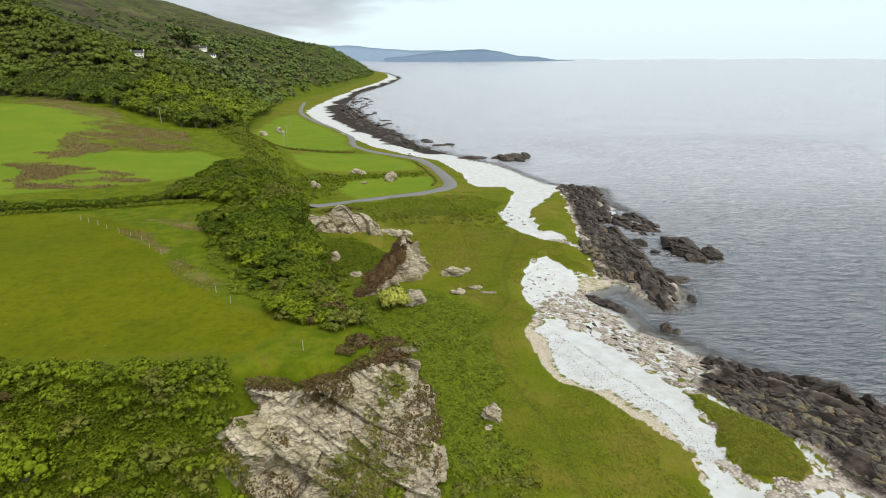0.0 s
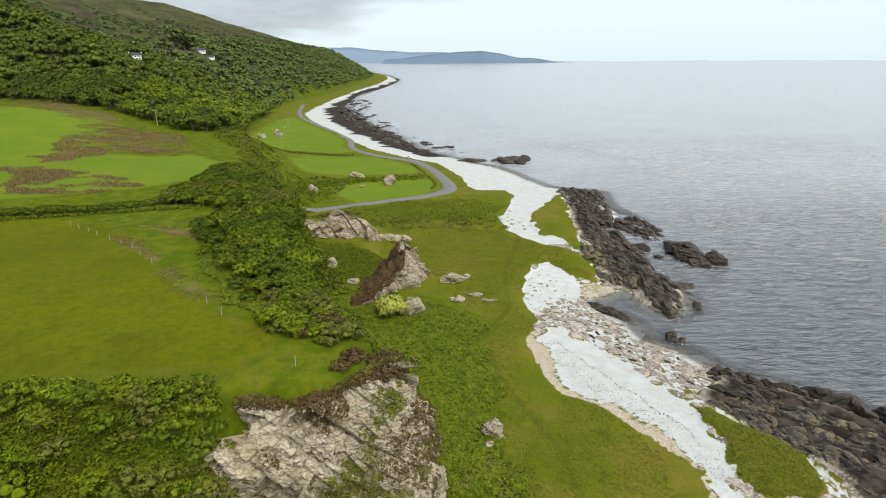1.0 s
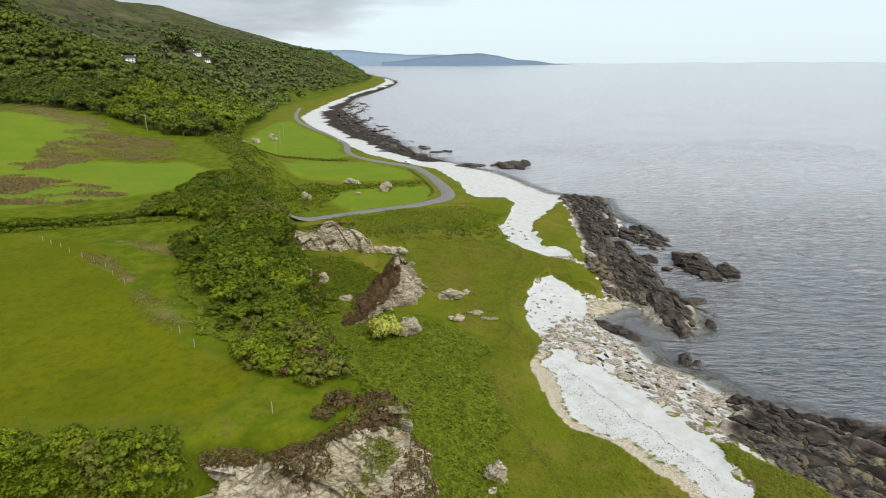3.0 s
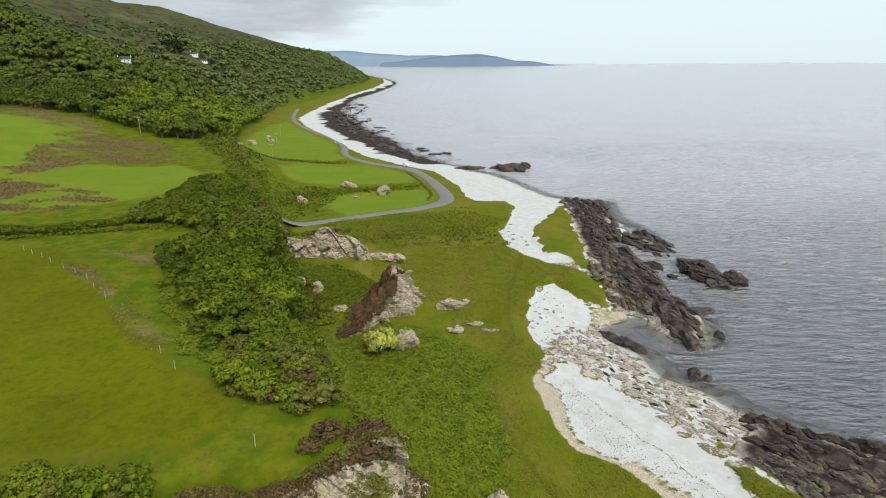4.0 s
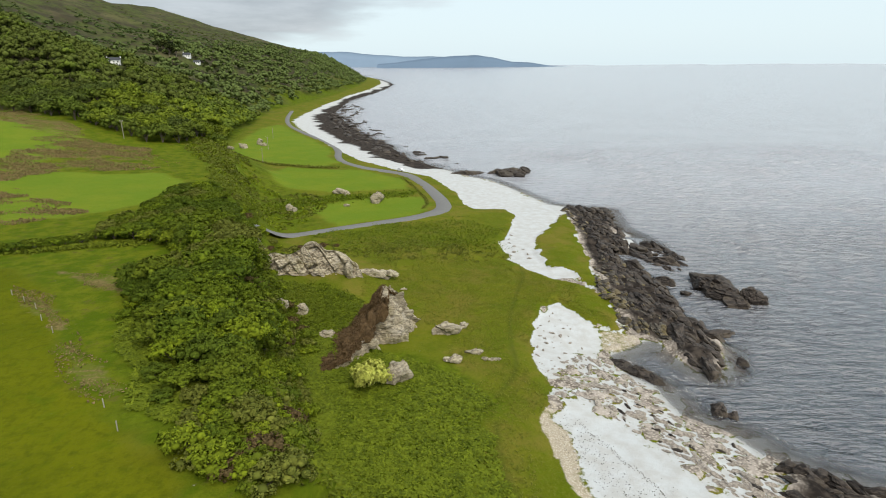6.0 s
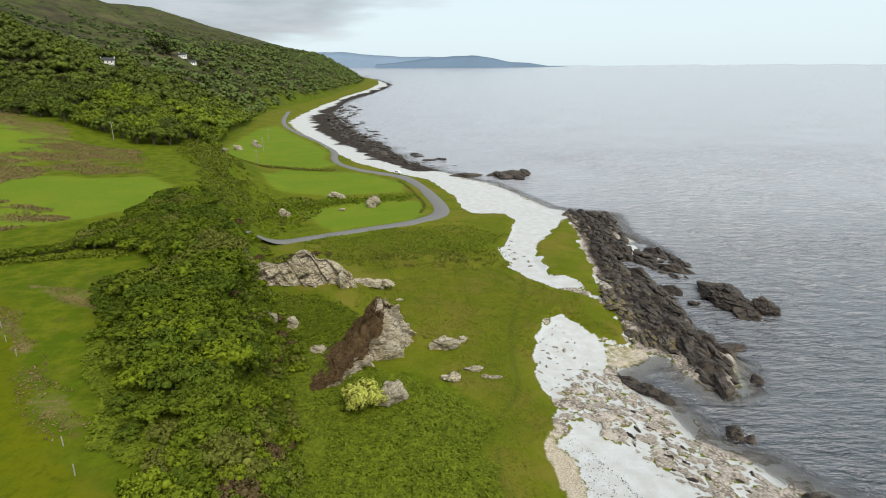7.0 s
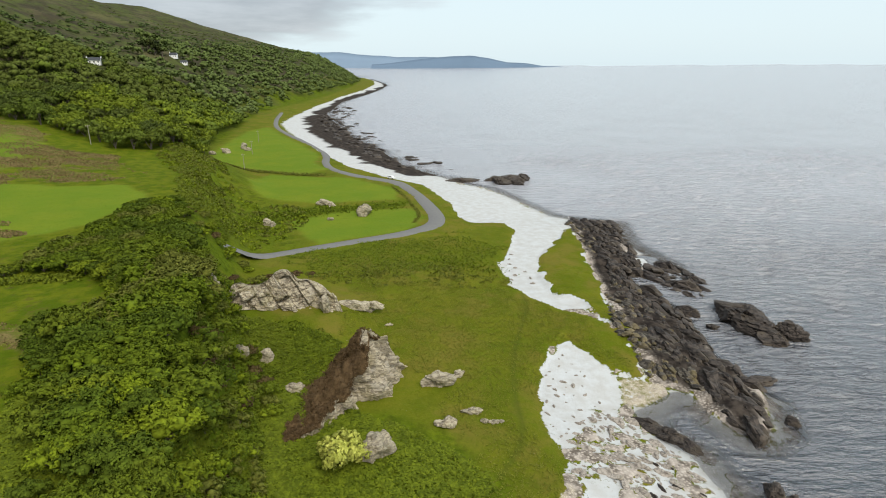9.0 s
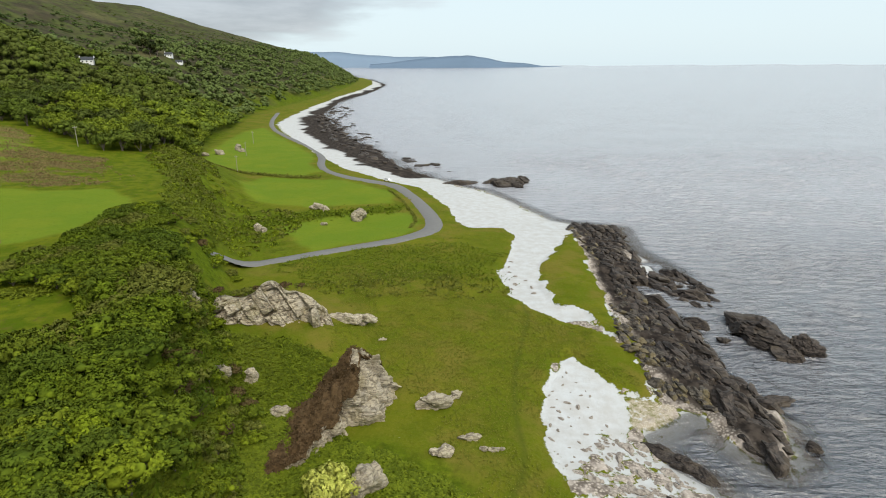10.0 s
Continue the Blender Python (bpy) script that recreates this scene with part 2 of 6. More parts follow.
    wet = k.span(sep.outputs["Z"], -0.25, 0.3, 1, 0)
    col = k.mix(k.math("MULTIPLY", wet, 0.6), col, (0.085, 0.07, 0.05))
    col = k.mix(k.math("MULTIPLY", k.attr("zone_c")[2], 0.55), col, (0.06, 0.075, 0.01))
    l.new(col, b.inputs["Base Color"])
    h = k.math("ADD", k.math("MULTIPLY", grain, 0.5), mid)
    h = k.math("SUBTRACT", h, k.math("MULTIPLY", tuft, k.math("MULTIPLY", fern, 0.5)))
    k.bump(b, h, 0.7, 0.35)
    return m


def rock_material(name, light, dark, lichen, streak=1.0, amount=0.35, rough=0.9, turn=(0, 62, 35), crack=0.4):
    """Bedded, jointed rock: pale and dark beds, thin dark joints, stains and lichen."""
    m, n, l, b = mat(name, rough, 0.25)
    k = Net(m)
    mid, fine, big = k.noise(0.9, 6, 0.65), k.noise(0.14, 5, 0.7), k.noise(3.4, 4)
    bed = k.noise(0.55, 6, 0.65, (0.35, 0.8, 2.4 * streak), turn=turn)
    col = k.mix(k.span(bed, 0.32, 0.58), dark, light)
    col = k.mix(k.span(mid, 0.5, 0.8, 0, 0.4), col, dark)
    col = k.mix(k.span(k.noise(2.3, 4), 0.5, 0.7, 0, 0.55), col, tuple(0.6 * c + 0.4 * sum(light) / 3 for c in light))
    col = k.mix(k.span(k.noise(1.3, 6, 0.7, (0.4, 1.0, 2.4), turn=turn), 0.54, 0.62, 0, 0.6), col, tuple(c * 0.45 for c in dark))
    joint = k.math("ADD", k.cells(1.5, "DISTANCE_TO_EDGE", (0.7, 1.0, 1.5)), k.math("MULTIPLY", k.math("SUBTRACT", mid, 0.5), 0.25))
    joint = k.span(joint, 0.0, 0.05, crack, 0)
    col = k.mix(joint, col, tuple(c * 0.4 for c in dark))
    col = k.mix(k.span(k.math("ADD", big, k.math("MULTIPLY", k.math("SUBTRACT", fine, 0.5), 0.25)), 0.5, 0.62, 0, amount), col, lichen)
    col = k.mix(k.span(k.random(), 0, 1, 0, 0.3), col, dark)
    l.new(col, b.inputs["Base Color"])
    h = k.math("SUBTRACT", k.math("ADD", k.math("MULTIPLY", fine, 0.4), k.math("ADD", bed, mid)), k.math("MULTIPLY", joint, 0.8))
    k.bump(b, h, 0.7, 0.18)
    return m


def leaf_material(name, light, dark, turn=0.25):
    """Leaf sprays: each has its own tone, each plant its own tint, and tufts of young leaves stand out."""
    m, n, l, b = mat(name, 0.75, 0.06)
    k = Net(m)
    col = k.mix(k.span(k.random(True), 0, 1), dark, light)
    col = k.mix(k.span(k.noise(0.9, 3, 0.6), 0.40, 0.62, 0, 0.55), col, tuple(0.7 * c for c in dark))
    col = k.mix(k.span(k.noise(2.6, 2), 0.45, 0.65, 0, 0.4), col, light)
    col = k.mix(k.math("MULTIPLY", k.random(), turn), col, (0.15, 0.15, 0.025))
    l.new(col, b.inputs["Base Color"])
    return m


def plain(name, colour, rough=0.7, size=0.4, vary=0.35, bump=0.2):
    m, n, l, b = mat(name, rough, 0.3)
    k = Net(m)
    f = k.noise(size, 5, 0.65)
    l.new(k.mix(k.span(f, 0.3, 0.75, 0, vary), colour, tuple(c * 0.45 for c in colour)), b.inputs["Base Color"])
    k.bump(b, f, bump, 0.05)
    return m


def water_material():
    m, n, l, b = mat("sea_water", 0.2, 0.5)
    k = Net(m)
    b.inputs["IOR"].default_value = 1.9
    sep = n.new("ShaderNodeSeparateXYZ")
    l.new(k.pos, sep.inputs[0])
    # base colour graded dark near to pale far, standing in for grazing sky sheen
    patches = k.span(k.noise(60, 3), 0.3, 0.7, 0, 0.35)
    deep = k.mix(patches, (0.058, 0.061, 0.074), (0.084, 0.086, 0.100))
    far_sheen = k.mix(patches, (0.345, 0.340, 0.366), (0.385, 0.385, 0.405))
    l.new(k.mix(k.span(sep.outputs["Y"], 95, 330), deep, far_sheen), b.inputs["Base Color"])
    l.new(k.span(k.attr("shallow")[0], 0, 1, 1.0, 0.35), b.inputs["Alpha"])
    swell = k.noise(3.4, 2, 0.45, (0.38, 1.2, 1), turn=-14)
    chop = k.noise(1.15, 3, 0.6, (0.5, 1.4, 1), turn=-6)
    gust = k.span(k.noise(45, 3), 0.3, 0.7, 0.55, 1.1)
    gust = k.math("MULTIPLY", gust, k.span(sep.outputs["Y"], 90, 600, 1.0, 0.6))
    k.bump(b, k.math("MULTIPLY", k.math("ADD", swell, k.math("MULTIPLY", chop, 0.6)), gust), 1.0, 2.6)
    return m


GROUND = ground_material()
PALE_ROCK = rock_material("pale_schist", (0.50, 0.435, 0.32), (0.150, 0.122, 0.09), (0.27, 0.235, 0.10))
BEACH_ROCK = rock_material("beach_rock", (0.42, 0.37, 0.32), (0.19, 0.16, 0.135), (0.34, 0.28, 0.20))
DARK_ROCK = rock_material("weed_dark_rock", (0.088, 0.070, 0.058), (0.017, 0.014, 0.013), (0.13, 0.10, 0.065), rough=0.7)
LICHEN_ROCK = rock_material("lichened_shore_rock", (0.15, 0.13, 0.105), (0.028, 0.024, 0.021), (0.30, 0.22, 0.06), amount=0.3)
LEAF = leaf_material("broadleaf_foliage", (0.150, 0.200, 0.012), (0.066, 0.098, 0.007))
LEAF_BRIGHT = leaf_material("young_foliage", (0.215, 0.270, 0.014), (0.110, 0.150, 0.008))
LEAF_OLIVE = leaf_material("scrub_foliage", (0.190, 0.200, 0.036), (0.088, 0.104, 0.018))
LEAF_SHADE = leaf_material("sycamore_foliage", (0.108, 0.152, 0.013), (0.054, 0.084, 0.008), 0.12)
LEAF_DARK = leaf_material("conifer_foliage", (0.028, 0.045, 0.016), (0.012, 0.020, 0.008))
LEAF_YELLOW = leaf_material("pale_elder_foliage", (0.60, 0.60, 0.14), (0.34, 0.37, 0.06), 0.1)
LEAF_WOOD = leaf_material("woodland_foliage", (0.130, 0.175, 0.024), (0.070, 0.100, 0.014))
LEAF_GLADE = leaf_material("woodland_edge_foliage", (0.200, 0.250, 0.022), (0.112, 0.150, 0.014))
LEAF_HILL = leaf_material("hillside_foliage", (0.096, 0.128, 0.026), (0.054, 0.076, 0.016))
# leaf greens made paler and bluer to carry the haze of distance
LEAF_FAR = leaf_material("haze_tinted_foliage", (0.122, 0.165, 0.050), (0.076, 0.110, 0.036))
FERN = leaf_material("bracken_fronds", (0.150, 0.186, 0.011), (0.066, 0.094, 0.006))
HEATHER = leaf_material("dry_heather", (0.150, 0.096, 0.048), (0.070, 0.045, 0.024), 0.2)
RUSHES = leaf_material("dead_rushes", (0.26, 0.185, 0.088), (0.13, 0.094, 0.042), 0.3)
BARK = plain("bark", (0.13, 0.105, 0.08), 0.9, 0.2)
ASPHALT = plain("worn_asphalt", (0.175, 0.17, 0.165), 0.9, 1.2, 0.25, 0.1)
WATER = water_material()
POST = plain("weathered_timber", (0.34, 0.31, 0.25), 0.9, 0.15)
WHITE_WALL = plain("white_render", (0.80, 0.79, 0.76), 0.8, 1.5, 0.12)
SLATE = plain("dark_slate", (0.055, 0.058, 0.065), 0.6, 0.6)
WHITE_PAINT = plain("white_car_paint", (0.80, 0.80, 0.80), 0.25, 2.0, 0.05, 0.0)
DARK_GLASS = plain("dark_glass", (0.02, 0.022, 0.025), 0.08, 2.0, 0.1, 0.0)
RUBBER = plain("rubber", (0.02, 0.02, 0.02), 0.8)
# distance haze is mixed into these two blue base colours
FAR_LAND = plain("haze_tinted_far_hills", (0.20, 0.27, 0.36), 1.0, 400, 0.2, 0.0)
FAR_SHORE = plain("haze_tinted_headland", (0.14, 0.20, 0.28), 1.0, 300, 0.2, 0.0)


# ---- the land ----
COAST = [(130, -120), (110, 0), (92, 50), (78, 72), (64.5, 87.7), (57.1, 92.5), (51.3, 96.7), (47.2, 104.2), (41.1, 109.8), (39.8, 119.7),
         (36.1, 124), (34.2, 131), (38.1, 133), (42.8, 136.8), (47, 137.8), (48.5, 129), (51.3, 123.8), (55.3, 126.2), (59.5, 138), (58.5, 151),
         (60.5, 166), (58, 178), (58.5, 193), (70, 204), (65, 226), (69, 251), (55, 257), (47, 262), (34.5, 299), (27, 317), (18, 326),
         (-5, 366), (-16, 388), (-37, 460)]
COAST += [(-62, 524), (-93, 638), (-125, 763), (-142, 1022), (-126, 1278), (-122, 1534), (-126, 1860), (-206, 2370), (-283, 2811), (-600, 3300), (-3000, 3600), (-3000, -120)]
TURF = [(60, -120), (45, 0), (34, 50), (33.2, 59.5), (34.8, 67), (29.1, 76), (24.8, 83.1), (19.8, 86.6), (17.2, 94.4), (16.1, 106), (19, 110),
        (19.7, 118), (18.3, 128), (20.3, 140), (25.2, 150), (28.9, 154), (32.5, 147.5), (35, 142.5), (39.6, 141.5), (41.2, 147), (40.1, 155),
        (39.2, 161), (35, 165), (30.9, 167.9), (24.9, 175.7), (21.3, 182.5), (20.2, 196), (20.5, 202.4), (25.7, 214.3), (29.7, 234.5), (26.9, 243),
        (15.3, 245.3), (11, 253), (9.5, 274), (-2, 313)]
TURF += [(-19, 331), (-45, 368), (-63, 408), (-91, 476), (-121, 551), (-142, 615), (-152, 725), (-158, 923), (-160, 1127), (-152, 1420), (-163, 1823), (-210, 2300), (-300, 2800), (-3000, 3500), (-3000, -120)]
TURF_SOUTH = [(40.2, 82.9), (42.8, 83.5), (45.2, 78.7), (48.0, 75.5), (50.3, 70.7), (49.7, 63.7), (46.5, 61.6), (40.0, 61.9), (38.1, 65.6), (39.0, 69.5), (41.1, 73.1), (39.2, 78.5)]
TURF_NORTH = [(32.5, 206.6), (39.9, 219.1), (45.8, 233.8), (51.5, 242), (48.4, 221.5), (45.5, 201.4), (45.2, 185.1), (42, 172.5), (44, 160), (43, 150), (40, 149), (38, 163), (36.9, 172.1), (30.4, 177.1), (29.4, 189.5)]
SAND_SOUTH = [(33, 50), (33.7, 60.5), (35.1, 69.2), (29.4, 76.7), (20.6, 86.5), (16.3, 107), (24.2, 112.3), (29.3, 105.6), (33.4, 96.3), (39.8, 85.5), (39.2, 80.5), (40.4, 72.4), (37.6, 65.6), (40, 60.4), (42, 50)]
SAND_MID = [(18.2, 128.7), (20.5, 141.1), (25.4, 150.7), (29.1, 154.9), (32.8, 148.3), (34.5, 140.7), (37.5, 137), (34, 133), (28, 130), (22, 121)]
POOL_SHORE = [(33.5, 133), (35, 141), (38.5, 140.5), (44, 138.5), (41, 135), (37, 132)]
REEF = [(51.2, 252.9), (69.3, 252.1), (63.6, 225.7), (59.9, 200.5), (70.9, 204.6), (74.8, 189.7), (69.8, 180.8), (64.5, 181), (58.4, 192.2), (57.1, 177.9), (60.3, 165.8), (58.5, 151.3),
        (60.6, 145.2), (59.5, 138), (55.3, 126.2), (51.3, 123.8), (48.4, 127.8), (47.4, 136.7), (41.9, 139.4), (41.6, 143.9), (42, 163.8), (43.3, 181.8), (45.8, 205.6), (47.8, 226.3)]
ROCKS_SOUTH = [(42.8, 86.8), (50.6, 95.4), (56.9, 92.3), (63.7, 86.6), (72, 76.9), (80, 55), (58, 52), (51.6, 63.2), (52.1, 67.7), (50.1, 72.8), (46.5, 79.3)]
PLATEAU = [(-400, 30), (-90, 55), (-50, 58.5), (-22, 57.5), (-12, 58), (-8, 60.5), (-5.5, 64), (-8, 69), (-14, 76), (-20, 85), (-25, 93), (-29, 105), (-33, 120), (-38, 138), (-46, 152),
           (-53, 170), (-64, 200), (-78, 235), (-100, 285), (-122, 325), (-140, 345), (-170, 380), (-600, 500), (-900, 200)]
HILL_FOOT = [(-900, 300), (-420, 375), (-285, 365), (-215, 335), (-165, 327), (-137, 348), (-134, 410), (-150, 490), (-180, 642), (-198, 751), (-190, 871), (-185, 1170), (-200, 1600), (-235, 2118), (-330, 2700), (-3000, 4200), (-3000, -200)]
WOOD_EDGE = [(-900, 440), (-420, 425), (-285, 378), (-218, 343), (-180, 325), (-150, 306), (-122, 290), (-110, 281), (-110, 295), (-120, 330), (-135, 400), (-157, 475), (-173, 590), (-192, 720), (-203, 940),
             (-197, 1130), (-205, 1600), (-238, 2118), (-333, 2700), (-3000, 4200), (-3000, 400)]
HEATH_A = [(-152, 200), (-120, 163), (-101, 159.5), (-90, 176), (-106, 184), (-128, 200)]
HEATH_C = [(-158, 236), (-166, 284), (-124, 284), (-96, 252), (-104, 240), (-128, 228), (-135, 208), (-142, 206)]
HEATH_B = [(-255, 369), (-176, 314), (-138, 276), (-175, 287), (-230, 325)]
RUSH = [(-70.0, 118.9), (-62.6, 114.9), (-56.1, 108.6), (-51.2, 103.1), (-44.1, 94.5), (-38.0, 90.0), (-34.8, 86.2), (-36.8, 84.0), (-40.5, 86.4), (-48.8, 96.1), (-54.9, 104.3), (-63.2, 111.4)]
RUSH_B = [(-67, 126), (-58, 125), (-50, 120), (-50, 115), (-58, 118)]
ROAD = [(-56, 196), (-46.6, 201.7), (-24.5, 215.5), (-10.3, 223.4), (-1.8, 230.3), (2.7, 238.7), (3.4, 249.7), (0.8, 264.6), (-3.9, 286), (-12.1, 312.1), (-19, 320), (-36.2, 332),
        (-49.7, 348), (-58.8, 374.3), (-62.1, 406), (-84, 460), (-114, 520.4), (-138, 579), (-156, 650), (-172, 740)]
FAR_WEED = [(-135, 763), (-130, 676), (-101, 549), (-69, 461), (-35, 386), (-8, 346), (9, 352), (-12, 388), (-33, 455), (-55, 520), (-84, 640), (-95, 815), (-123, 930), (-134, 850)]
TRAIL_A = [(17.2, 50), (17.2, 58.5), (16.9, 67.4), (15, 75.4), (11, 86), (8.8, 97), (9.7, 105.3)]
TRAIL_B = [(10.3, 112), (14.1, 118.8), (15.3, 124.1), (15, 130.2), (15.8, 138.9), (17.3, 148.3), (20.4, 159.5), (23.7, 170.4), (23, 177)]
LOW_FIELD_A = [(-70, 279), (-43, 269), (-24, 274), (-12, 276), (-14, 300), (-38, 325), (-58, 327), (-78, 334), (-82, 306)]
LOW_FIELD_B = [(-103, 352), (-62, 335), (-53, 350), (-64, 376), (-67, 406), (-90, 460), (-120, 520), (-142, 575), (-150, 540), (-138, 430), (-125, 380)]
LOW_FIELD_C = [(-32, 214), (-8, 229), (-3, 238), (-2, 250), (-6, 262), (-30, 258), (-48, 240)]
NEAR_FIELD = [(-400, 40), (-50, 60.5), (-24, 62), (-20, 70), (-31, 80), (-40, 86), (-49, 98), (-58, 112), (-76, 128), (-95, 132), (-300, 160)]
WEST_FIELD = [(-118, 150), (-92, 168), (-80, 185), (-80, 215), (-95, 232), (-112, 228), (-140, 230), (-155, 290), (-260, 330), (-320, 250), (-220, 180)]
FERN_LOW = [(-6, 66), (2, 60), (9, 62), (8, 92), (7, 112), (4, 120), (-3, 124), (-9, 128), (-19, 150), (-28, 152), (-26, 118), (-19, 92), (-10, 78)]
FERN_TOP = [(-31, 82), (-37, 92), (-45, 104), (-36, 108), (-28, 92), (-20, 78)]
FERN_DITCH = [(-118, 346), (-100, 349), (-62, 331), (-54, 335), (-54, 340), (-64, 338), (-100, 356), (-122, 358)]
FERN_NORTH = [(-100, 272), (-76, 270), (-45, 262), (-20, 268), (-10, 272), (-10, 264), (-30, 255), (-50, 240), (-62, 215), (-80, 235)]
FERN_ROAD = [(-38, 203), (-18, 214), (0, 220), (14, 226), (22, 212), (14, 196), (-10, 190), (-30, 185)]


CHANNELS = [[(56.7, 195.6), (59.6, 184.1), (63.5, 174.0), (61.9, 161.5), (60.1, 150.1), (61.1, 144.1), (62.9, 138.6)],
            [(59.7, 213.7), (67.0, 210.9), (64.0, 191.3), (69.0, 180.3)]]


def land_height(x, y):
    """Height of the bare ground in metres above the sea."""
    d = inside(COAST, x, y)
    wob = fbm(x, y, 9, 4, 3)
    shore = np.where(d < 0, np.maximum(0.16 * d, -7), np.minimum(0.11 * d, 2.0 + 0.012 * np.minimum(d, 120)))
    low = shore + wob * 0.25 * smooth(d, -4, 12)
    g = np.maximum(np.maximum(inside(TURF, x, y), inside(TURF_SOUTH, x, y)), inside(TURF_NORTH, x, y)) + fbm(x, y, 3.5, 3, 8) * 0.8
    low = low + 0.55 * smooth(g, -0.4, 1.4) + 0.9 * smooth(g, 2, 25)
    low = low + 4.2 * smooth(np.hypot(x + 31, (y - 158) * 0.8), 24, 5)
    # narrow channels of water through the reef
    for line, wide in zip(CHANNELS, (2.3, 1.5)):
        p = np.array(line, float)
        near = inside(np.append(p, p[::-1] + 0.01, 0), x, y)
        low = low - smooth(np.abs(near) - wob * 1.5, wide + 1.0, wide - 0.6) * (np.maximum(low, 0) + 0.9)
    # raised platform behind the old sea cliff
    p = inside(PLATEAU, x, y) + fbm(x, y, 7, 3, 21) * 1.0
    sheer = smooth(np.hypot((x + 7.5) * 0.8, y - 58), 15, 9.5)
    p = p - 2.2 * sheer
    width = (9 + 8 * smooth(y, 150, 215) + 22 * smooth(y, 240, 300)) * (1 - 0.78 * sheer)
    top = 21 + 0.8 * fbm(x, y, 40, 3, 5) + 12 * smooth(-x, 100, 215) * smooth(y, 180, 320) - 2.0 * smooth(y, 130, 200) * smooth(-x, 150, 60)
    rise = smooth(p, -width, 0.5)
    z = low + (top - low) * rise
    # the hill
    u = inside(HILL_FOOT, x, y)
    crest = np.interp(y, [-100, 600, 1300, 1700, 2500, 3000], [0.42, 0.42, 0.28, 0.30, 0.25, 0.08])
    hill = np.interp(y, [380, 450, 520, 1200, 1800], [0.14, 0.28, 0.42, 0.46, 0.53]) * np.clip(u, 0, 150) + crest * np.clip(u - 150, 0, 420) + 0.067 * np.clip(u - 570, 0, 2500)
    hill = hill + (fbm(x, y, 120, 4, 31) * 9 + fbm(x, y, 35, 3, 33) * 3.5) * smooth(u, 20, 260) + fbm(x, y, 55, 3, 36) * 7 * smooth(u, 5, 60) * smooth(u, 330, 200)
    return z + hill * smooth(u, -5, 30) * smooth(y, 3300, 2680)


def grid_quads(rows, cols):
    i = np.arange(rows * cols).reshape(rows, cols)
    return np.stack([i[:-1, :-1], i[:-1, 1:], i[1:, 1:], i[1:, :-1]], -1).reshape(-1, 4)


